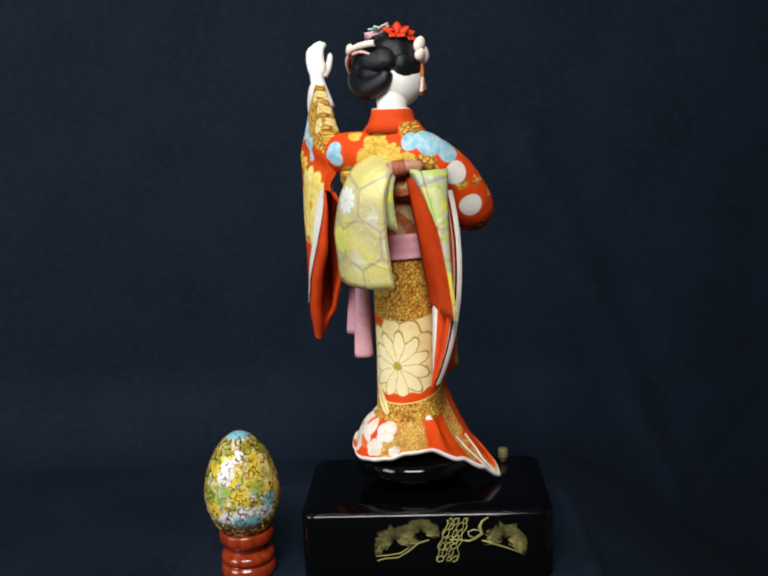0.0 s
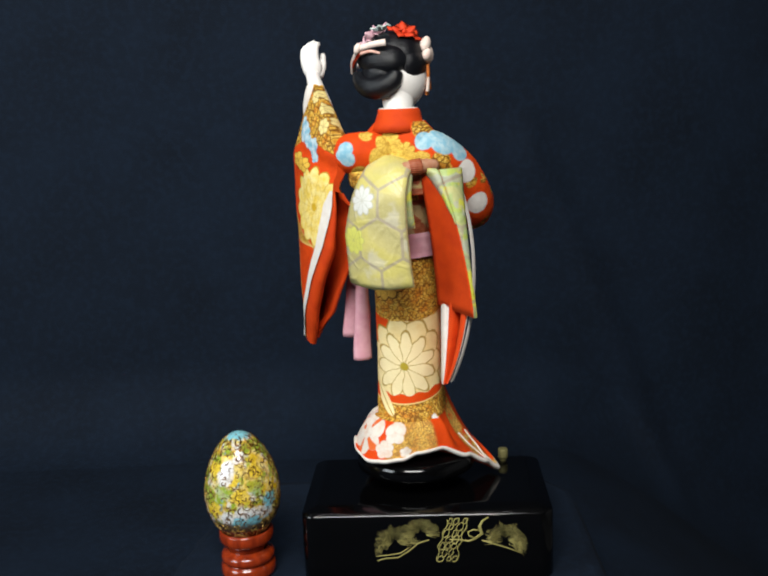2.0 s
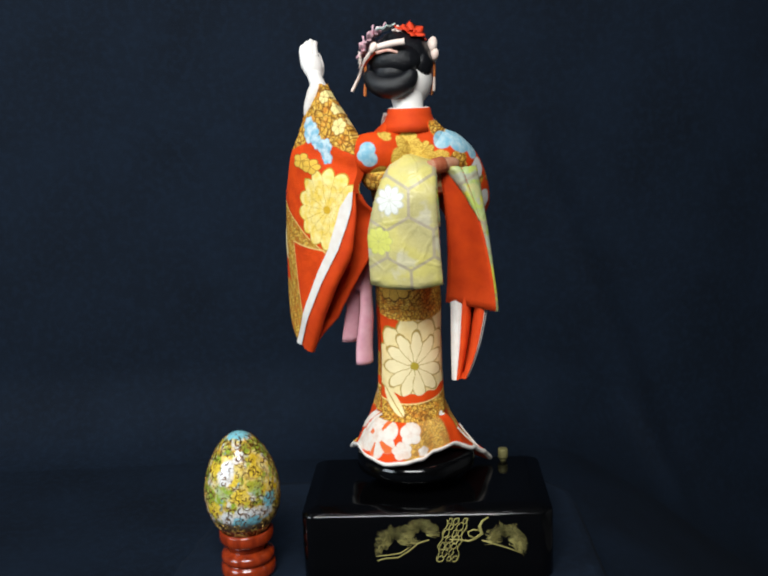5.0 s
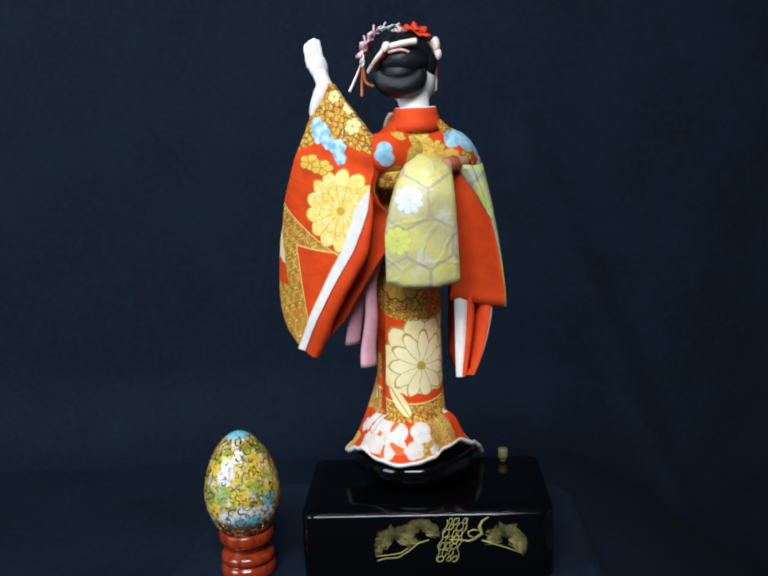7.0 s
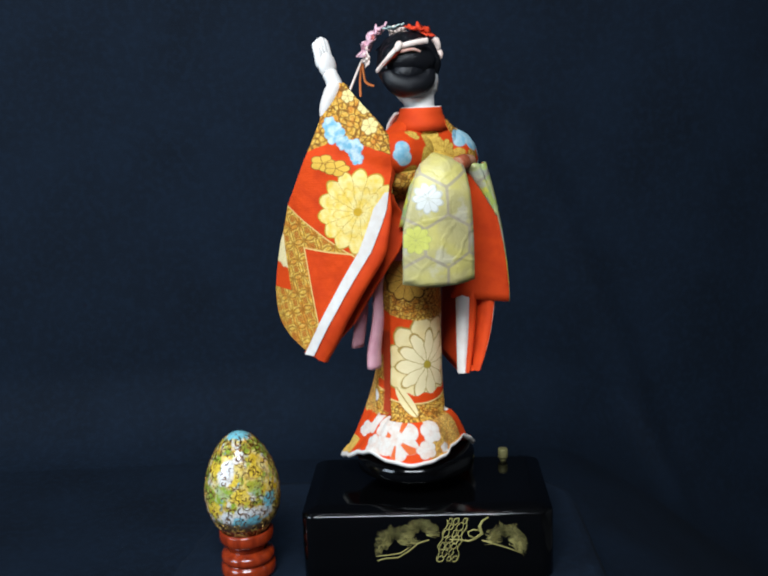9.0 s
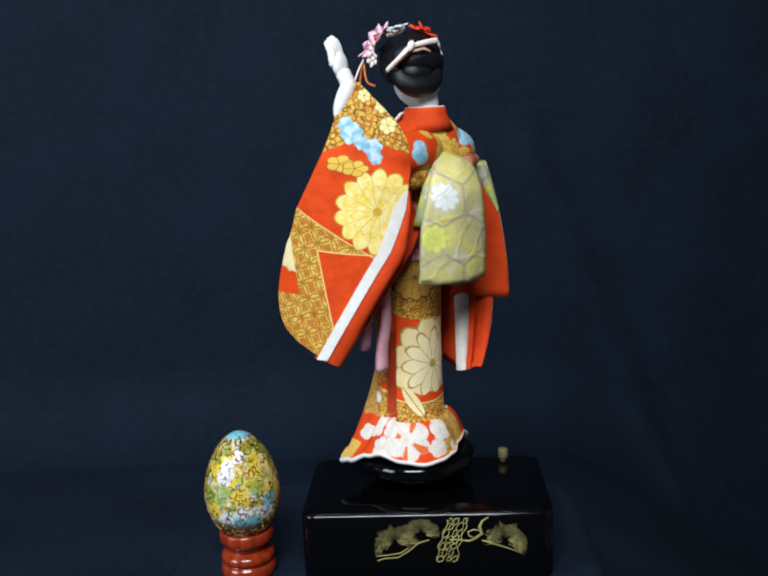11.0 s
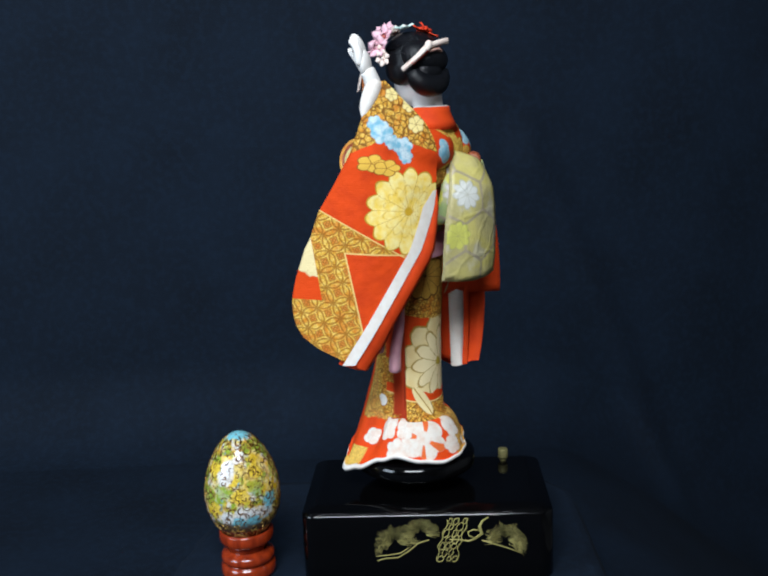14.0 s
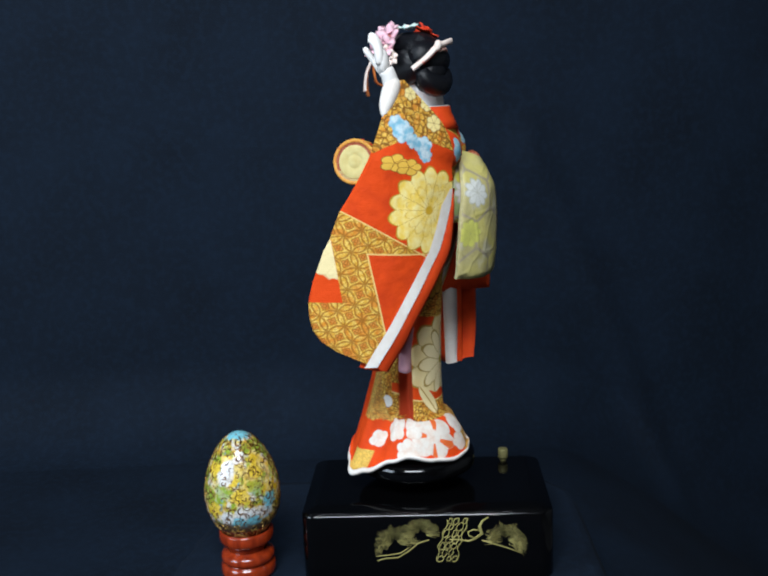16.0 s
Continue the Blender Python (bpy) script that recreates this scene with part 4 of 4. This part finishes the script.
    # inside of the front panel and both faces of the back panel
    grid(bm, [[p + UW(0, 1.0, 0) for p in r] for r in front[:cut + 3]], ix["red"], flip=True)
    grid(bm, back[:cut + 3], ix["red"])
    grid(bm, [[p + UW(0, 0.6, 0) for p in r] for r in back[:cut + 3]], S, flip=True)
    grid(bm, back[cut + 2:], S, flip=True)
    # white edging along the opening, the red roll of the lining beside it
    edge, edge2, e3 = [], [], []
    for i in range(0, cut):
        z = front[i][0].z
        ur = lerp_table(RIGHT, z)[0]
        wd = 7.0 * min(1.0, (cut - i) / 4)
        edge.append([panel(ur - wd, z, 0.35), panel(ur - wd / 2, z, 0.45), panel(ur + 0.2, z, 0.35)])
        q = min(1.0, (cut - i) / 14) * min(1.0, 0.75 + i / 16)
        dz = -4.5 * max(0.0, 1 - i / 7)
        r = panel(ur, z)
        e3.append([r + UW(0.2, 0.5, 0), r + UW(3.0 * q, 0.2, dz * 0.5), r + UW(7.5 * q, 0.9 * q, dz * 0.8), r + UW(10.0 * q, 3.2 * q, dz), r + UW(9.0 * q, 6.0 * q, dz), r + UW(2.0, 7.5 * q, dz), r + UW(-9, 7 * q, 0)])
        b = back[i][-1]
        edge2.append([b + UW(-7, 1.6, 0), b + UW(0, 1.8, 0), b + UW(1.0, 0.6, 0), b + UW(0, -0.8, 0), b + UW(-5, -0.9, 0)])
    grid(bm, edge, ix["white"])
    grid(bm, e3, ix["red"])
    grid(bm, edge2, ix["red"])
    # closing seams: outer and lower edge, and the shoulder side above the opening
    grid(bm, [[r[0] for r in front], [r[0] + UW(-0.5, 0.6, 0) for r in back]], S)
    grid(bm, [front[0], back[0]], S)
    grid(bm, [[r[-1] for r in front[cut - 1:cut + 8]], [r[-1] for r in back[cut - 1:cut + 8]]], ix["red"])
    grid(bm, [[r[-1] for r in front[cut + 7:]], [r[-1] for r in back[cut + 7:]]], S)
    # pale under-sleeve below the wrist
    tube(bm, curve([UW(-20.0, -46.5, 304), UW(-23.5, -47.5, 296), UW(-26.8, -49.0, 289), UW(-28.4, -50.5, 283.5)], 8), [3.6, 4.6, 5.0, 4.8, 4.4, 3.8, 3.0, 2.0, 0.9], ix["white"], 14)

    # obi: large hanging fold, second loop, roll over the top
    def obi_panel(f, g, off):
        """f: across, g: down; below 0 it turns over the top to the body."""
        h = max(g, 0.0)
        x0, x1 = 7.0 - 20.5 * min(1.0, h * 1.7) ** 0.45, 26.5 + 3.0 * h
        x = x0 + (x1 - x0) * f
        slope = 6.5 * f * max(0.0, 1 - 2.5 * h)
        bow = 3.6 * math.sin(math.pi * min(1, h * 0.9 + 0.05)) + 5.0 * math.sin(math.pi * f)
        y = -38.5 - 7.5 * min(1, h * 4) ** 0.6 - bow - 0.05 * (x - 8)
        z = 260.5 - 73.5 * h - 2.0 * math.sin(math.pi * f) * h - slope
        if g < 0:
            a = -g / 0.25 * math.pi / 2
            y += 19 * math.sin(a)
            z += 3.5 * math.sin(a * 2) - 3 * (1 - math.cos(a))
        crease = 0.9 * noise.noise(Vector((x / 9, z / 14, 4))) + 0.8 * math.exp(-((x + 0.3 * z - 82) / 2.2) ** 2) * (1 if z > 235 else 0.3)
        return Vector((x, y + off + crease, z - (off if g < 0 else 0)))
    gs = [-0.25, -0.19, -0.13, -0.08, -0.04] + [g / 18 for g in range(19)]
    fr = [[obi_panel(f / 14, g, 0) for f in range(15)] for g in gs]
    bk = [[obi_panel(f / 14, g, 2.0) for f in range(15)] for g in gs]
    slab(bm, fr, bk, ix["obi"], ix["red"], ix["clasp"])
    # inner layer that closes the fold to the body
    fr = [[obi_panel(f / 8, g / 8 * 0.55, 0) + Vector((0, 4 + 6 * g / 8, 0)) for f in range(9)] for g in range(9)]
    bk = [[p + Vector((0, 1.5, 0)) for p in r] for r in fr]
    slab(bm, fr, bk, ix["obi2"], ix["red"], ix["obi2"])
    tube(bm, curve([(16, -35, 252), (22, -37.5, 253.5), (29, -33, 255), (37, -26, 255)], 14), [3.0, 3.5, 3.9, 4.1, 4.3, 4.3, 4.3, 4.3, 4.3, 4.2, 4.1, 4.0, 3.7, 3.3, 2.6], ix["roll"], 18)
    tube(bm, curve([(24.5, -36.4, 254.1), (27, -34.8, 254.6), (29.5, -32.6, 255)], 6), 4.75, ix["sash"], 18)
    band_strip(bm, [(23, -31.5, 252), (24, -30.5, 246), (24, -29.0, 238)], (15, 17), 1.4, ix["sash"], (1, 0.5, 0))

    def loop_panel(f, g, off):
        """f: 0 at the inner edge, 1 at the outer; g: down."""
        top_in, top_out = Vector((27, -30, 251)), Vector((40, -31, 253))
        low_in, low_out = Vector((26, -9, 168)), Vector((58.5, -28, 166.5))
        bulge = math.sin(math.pi * min(1.0, g)) ** 0.8
        a = top_in.lerp(low_in, g) + Vector((3.0 * bulge, -3 * bulge, 0))
        b = top_out.lerp(low_out, g) + Vector((3.8 * bulge, -1 * bulge, 0))
        p = a.lerp(b, f)
        p += Vector((0.5, 0.9, 0)) * (off + 2.0 * math.sin(math.pi * f) * bulge)
        return p
    fr = [[loop_panel(f / 10, g / 16, 0) for f in range(11)] for g in range(17)]
    bk = [[loop_panel(f / 10, g / 16, 2.2) for f in range(11)] for g in range(17)]
    slab(bm, fr, bk, ix["red"], ix["obi2"], ix["obi2"])
    # the outer face of the loop, turned forward from its edge, and its lapel over the lining
    fr, bk = [], []
    for g in range(17):
        h = g / 16
        w = 0.07 + 0.93 * (1 - h) ** 2.2
        o = loop_panel(1.0, h, 0.5)
        d = Vector((0.42, 0.90, 0.0)) * (17 * w)
        hump = Vector((0.9, -0.42, 0.1)) * (2.5 * w)
        fr.append([o, o + d * 0.3 + hump * 0.8, o + d * 0.6 + hump, o + d * 0.85 + hump * 0.5, o + d])
        bk.append([p - Vector((1.1, -0.5, 0.3)) for p in fr[-1]])
    slab(bm, fr, bk, ix["obi2"], ix["red"], ix["obi2"])
    fr, bk = [], []
    for g in range(13):
        h = g / 12 * 0.36
        f0 = min(0.97, 0.22 + 0.78 * (h / 0.36) ** 0.7)
        rise = 1 - h / 0.36
        row = []
        for k in range(7):
            f = f0 + (1.01 - f0) * k / 6
            row.append(loop_panel(f, h, -0.6) + Vector((0, -2.6, 1.6)) * (math.sin(math.pi * k / 6) * rise) + Vector((0, 0.7, 0.7)) * noise.noise(Vector((f * 4, h * 12, 3))))
        fr.append(row)
        bk.append([p + Vector((0.2, 1.0, -0.4)) for p in row])
    slab(bm, fr, bk, ix["obi2"], ix["obi2"], ix["obi2"])

    # the other arm, bent to the front, with its sleeve
    B = ix["body"]
    tube(bm, curve([(14, -18, 264), (29, -14, 260.5), (37, 2, 248), (37.5, 17, 229), (31, 29, 222), (18, 37, 236)], 20),
         [8.5, 10.6, 12.4, 13.2, 13.2, 13, 12.8, 12.8, 13, 13.4, 14, 14.6, 15, 14.5, 13.5, 12, 10.5, 9, 8, 7, 6.5], B, 22)
    tube(bm, curve([(18, 38, 240), (10, 39, 245), (5, 38, 250)], 5), [4.5, 4.2, 4, 4.5, 4.5, 3], K, 12)

    def bag(f, g, off):
        """f: 0 at the opening (back), 1 at the front; g: down; off: -1 inner panel, 1 outer panel."""
        side = (off + 1) / 2
        wide = 22.0 * math.sin(math.pi * min(1.0, 0.12 + 0.80 * g)) ** 0.6 * (1 - 0.5 * f)
        return Vector((30.0 + 1.5 * (1 - g) + wide * side - 3 * f, -9 - 4 * g - (5 + 7 * g) * side + 30 * f * (0.6 + 0.4 * g), 240 - (121 - 5 * side - 8 * f) * g - 2 * f))
    for off in (-1, 1):
        out = [[bag(f / 8, g / 20, off) for f in range(9)] for g in range(21)]
        inn = [[bag(f / 8, g / 20, off * 0.86) for f in range(9)] for g in range(21)]
        slab(bm, out, inn, ix["hem"] if off > 0 else ix["red"], ix["red"], ix["white"])
        if off < 0:
            lip = [[bag(0, g / 20, -1) + Vector((-0.8, 3.0, 0)), bag(0, g / 20, -1.05) + Vector((-0.8, 0, 0)), bag(0, g / 20, -0.95) + Vector((1.0, -1.6, 0)),
                    bag(0, g / 20, -0.52) + Vector((1.0, -1.8, 0)), bag(0, g / 20, -0.46) + Vector((0, 0.5, 0))] for g in range(21)]
        else:
            lip = [[bag(0, g / 20, 1.0) + Vector((0.4, 1.8, 0)), bag(0, g / 20, 1.02) + Vector((0.8, 2.4, 0)), bag(0, g / 20, 1.0) + Vector((0.7, 6.0, 0))] for g in range(21)]
        grid(bm, lip, ix["white"])
        a, b, c = (-0.50, -0.02, 0.12) if off < 0 else (0.95, 0.48, 0.25)
        roll = [[bag(0, g / 20, a) + Vector((0, -0.8, 0)), bag(0, g / 20, (a + b) / 2) + Vector((0, -2.6, 0)), bag(0, g / 20, b) + Vector((0, -0.6, 0)), bag(0, g / 20, c) + Vector((0, 6, 0))] for g in range(21)]
        grid(bm, roll, ix["red"])
    grid(bm, [[bag(f / 8, 1.0, 1) for f in range(9)], [bag(f / 8, 1.0, -1) for f in range(9)]], ix["red"])
    grid(bm, [[bag(1.0, g / 20, 1) for g in range(21)], [bag(1.0, g / 20, -1) for g in range(21)]], ix["hem"])

    # white front edges of the over-skirt at the train
    for k0, k1, f0 in ((66, 69, 0.5), (71, 70, 0.45)):
        path = [flare(f0 + (0.04 - f0) * n / 5, round(k0 + (k1 - k0) * n / 5)) for n in range(6)]
        path = [q + Vector((q.x, q.y, 0)).normalized() * 0.6 for q in path]
        band_strip(bm, path, (0.9, 1.8), 0.9, ix["white"], (0.5, -0.8, 0.2))

    # pink ribbon ends at the side of the skirt
    tube(bm, curve([(-16, -16, 200), (-22, -17, 182), (-23, -16.5, 160), (-25.5, -14.5, 142), (-26, -14, 129.5)], 14), [3, 3.6, 3.4, 3.6, 4.0, 4.3, 4.6, 5.0, 5.2, 5.4, 5.6, 5.8, 6.0, 6.1, 6.1], ix["pink"], 14, 0.62)
    tube(bm, curve([(-17, -14, 200), (-29, -14, 184), (-32, -13, 165), (-35.5, -11, 143)], 14), [3, 3.6, 3.6, 3.6, 4.0, 4.2, 4.4, 4.6, 4.8, 5.0, 5.2, 5.4, 5.6, 5.8, 5.8], ix["pink"], 12, 0.4)
    blob(bm, (-25, -17, 183), (6.0, 3.0, 7), ix["pink"], 14, 10, pose(0, 0, 0, 0, 15, 0))

    # small hand drum held before the chest
    m = look((0, 0, 0), (0.75, 0.2, -0.12)).to_3x3()
    def ring(r, h):
        return [Vector((-5, 30, 254.5)) + m @ Vector((r * math.cos(2 * math.pi * k / 36), r * math.sin(2 * math.pi * k / 36), h)) for k in range(36)]
    vs = grid(bm, [ring(r, h) for r, h in ((12.2, -5.4), (13.6, -6.0), (14.4, -5.2), (14.4, -2.6), (13.2, -1.8), (13.2, 1.8), (14.4, 2.6), (14.4, 5.2), (13.6, 6.0), (12.2, 5.4))], ix["drumrim"], True)
    for k, sgn in ((0, -1), (-1, 1)):
        v2 = grid(bm, [vs[k], ring(11.4, 4.6 * sgn), ring(10.4, 5.2 * sgn)], ix["sash"], True)
        v3 = grid(bm, [v2[-1], ring(5.0, 5.4 * sgn), ring(4.4, 5.0 * sgn), ring(3.8, 5.4 * sgn), ring(0.6, 5.4 * sgn)], ix["drum"], True)
        fan(bm, v3[-1], ix["drum"])

    for k in range(14):
        a = 2 * math.pi * k / 14
        blob(bm, Vector((-5, 30, 254.5)) + m @ Vector((13.4 * math.cos(a), 13.4 * math.sin(a), 0)), (1.5, 1.5, 1.5), ix["scarlet"], 8, 6)

    me = mesh_of("doll", bm, [FABRIC[k] for k in MATS], MM, (0, 0, -FOOT))
    ob = new("doll", me)
    ob.matrix_world = pose(0, 0, FOOT * MM)
    return tagged(ob, "dancing doll in red and gold flowered silk, one arm raised", "doll")


doll = build_doll()

# ---- the enamelled egg on its turned stand ----
EGG_R, EGG_H = 22.6, 69.5


def egg_radius(z):
    """Half width of the egg at height z over its foot."""
    t = min(max(z / EGG_H, 0.0), 1.0)
    c = 2 * t - 1
    return EGG_R * math.sqrt(max(0.0, 1 - c * c)) * (1 - 0.16 * c - 0.05 * c * c) * 1.035


def enamel():
    M = Mat("cloisonne_enamel", 0.16, spec=0.5, coat=0.4)
    z = M.z
    c = M.mix((0.66, 0.44, 0.02), (0.72, 0.60, 0.24), M.noise(0.17, 4).above(0.52, 0.22))
    c = M.mix(c, (0.26, 0.36, 0.03), M.noise(0.14, 3, M.vec(M.x + 31, M.y, M.z)).above(0.53, 0.10))
    c = M.mix(c, (0.66, 0.64, 0.60), M.noise(0.13, 4, M.vec(M.x, M.y + 17, M.z + 9)).above(0.60, 0.10))
    c = M.mix(c, (0.16, 0.42, 0.52), M.noise(0.15, 3, M.vec(M.x + 7, M.y + 50, M.z)).above(0.66, 0.05))
    c = M.mix(c, (0.40, 0.20, 0.03), M.noise(0.2, 4, M.vec(M.x + 3, M.y + 90, M.z)).above(0.60, 0.12) * 0.6)
    c = M.mix(c, (0.20, 0.50, 0.58), (z + M.noise(0.3, 2) * 6).above(69.5, 1.5))
    c = M.mix(c, (0.05, 0.045, 0.03), z.below(17.0, 5.0) * 0.9)
    white, sky, leaf, amber = (0.72, 0.72, 0.74), (0.14, 0.48, 0.60), (0.24, 0.36, 0.04), (0.74, 0.52, 0.04)
    # the whites at z 53 and 47 paint in the upper shell's highlight
    for x, y, zz, col in ((-9, -21, 38, leaf), (12, -19, 40, leaf), (-17, -14, 36, leaf), (3, -23, 36, amber), (-3, -22, 46, amber), (13, -17, 50, amber), (-14, -15, 52, amber),
                          (-5, -20, 53, white), (-7, -20, 47, white), (-21, -7, 24, white), (-19, -11, 17, white), (-6, -22, 21, white), (3, -23, 23, white), (10, -20, 23, white),
                          (16, -15, 24, white), (18, -13, 30, sky), (1, -22, 17, sky), (9, -20, 18, sky), (-13, -18, 26, amber)):
        d = ((M.x - x).sq() + (M.y - y).sq() + (z - zz).sq()).root() + M.noise(0.3, 3) * 7.0
        c = M.mix(c, col, d.below(8.6, 2.0) * (0.65 if col is leaf else 0.9))
    c = M.mix(c, (0.075, 0.035, 0.012), z.below(12.5, 3.0) * 0.9)
    vein = M.voronoi(0.28, "DISTANCE_TO_EDGE", M.vec(M.x + M.noise(0.3, 3) * 5, M.y, z + M.noise(0.3, 3, M.vec(M.y, M.z, M.x)) * 5)).below(0.04, 0.05)
    c = M.mix(c, (0.16, 0.075, 0.03), vein * 0.55)
    c = M.mix(c, (0.10, 0.05, 0.02), z.below(16.5, 3.0) * M.noise(0.35, 3).above(0.32, 0.2) * 0.9)
    M.base(c)
    M.bump(M.noise(0.5, 2), 0.3, 0.0006)
    return M.m


def enamel_egg():
    egg = thing("enamel_egg", pose(-0.1078, -0.0317, 0.0252), "cloisonne enamel egg, yellow, white and blue, with gold wire", "egg")
    prof = [(egg_radius(EGG_H * (1 - math.cos(math.pi * (k + 0.15) / 30.3)) / 2), EGG_H * (1 - math.cos(math.pi * (k + 0.15) / 30.3)) / 2) for k in range(31)]
    shell = part("shell", lathe(prof, 56), enamel(), egg)
    wire = Mat("gold_wire", 0.3, 0.85)
    wire.base(wire.mix((0.72, 0.50, 0.13), (0.16, 0.075, 0.02), (wire.noise(0.22, 3) * 14 + wire.z).above(22.0, 5.0)))
    rnd = random.Random(7)
    bm = bmesh.new()
    for k in range(640):
        z0 = EGG_H * (0.06 + 0.9 * (k + rnd.random()) / 640)
        a0 = k * 2.39996 + rnd.uniform(-0.2, 0.2)
        turn, size = rnd.uniform(0, 6.28), rnd.choice((1.0, 1.5, 2.2, 3.1)) * rnd.uniform(0.8, 1.2)
        way, bend = rnd.choice((-1, 1)), rnd.choice((1.2, 2.4, 4.0, 5.4))
        pts = []
        for s in range(9):
            f = s / 8
            r = size * (0.25 + 0.9 * f)
            th = turn + way * bend * f ** 0.8
            du, dv = r * math.cos(th), r * math.sin(th)
            z = min(max(z0 + dv, 2.0), EGG_H - 1.5)
            rr = egg_radius(z)
            a = a0 + du / max(rr, 4)
            pts.append((rr * math.cos(a), rr * math.sin(a), z))
        tube(bm, pts, rnd.uniform(0.20, 0.42), 0, 4)
    w = part("gold_wirework", bm, wire.m, shell, "fine gold wire scrolls")
    w["kind"] = "stuff"
    stand = thing("egg_stand", pose(-0.1072, -0.0317, 0), "turned red-brown wooden egg stand on the dark cloth", "egg stand")
    W = Mat("red_brown_wood", 0.17, spec=0.5, coat=0.3)
    W.base(W.mix((0.30, 0.034, 0.006), (0.15, 0.014, 0.003), W.noise(0.25, 4, W.vec(W.x, W.y, W.z * 0.2)).above(0.5, 0.4)))
    W.bump(W.noise(0.6, 3), 0.1, 0.0003)
    part("cup", lathe([(12.6, 17.6), (12.3, 19.2), (12.9, 20.8), (14.6, 21.8), (15.0, 22.4), (16.4, 23.0), (17.1, 24.6), (17.3, 27.0), (17.0, 29.6), (16.4, 30.6), (15.4, 30.8), (12.0, 27.5), (5.0, 25.0), (1.0, 25.0)], 64), W.m, stand)
    part("foot", lathe([(15.5, 0), (16.9, 0.6), (17.4, 2.6), (17.4, 6.0), (16.6, 8.2), (15.0, 9.0), (14.8, 9.5), (16.2, 10.1), (17.0, 12.0), (16.8, 14.0), (15.6, 15.8), (13.6, 16.6), (13.0, 17.2), (12.6, 17.6)], 64), W.m, stand)
    return egg


enamel_egg()


def motions():
    turns = [(0, 0.0), (2, 12.21), (4, 24.42), (6.5, 39.66), (8, 48.77), (9, 54.82), (11.5, 69.85), (13, 78.79), (14.5, 87.65), (16, 96.43)]
    walk(doll, [(t, pose(0, 0, FOOT * MM, 0, 0, SPIN0 + a)) for t, a in turns])
    walk(plate, [(t, pose(0.0024, 0, 0, 0, 0, SPIN0 + a)) for t, a in turns])


motions()
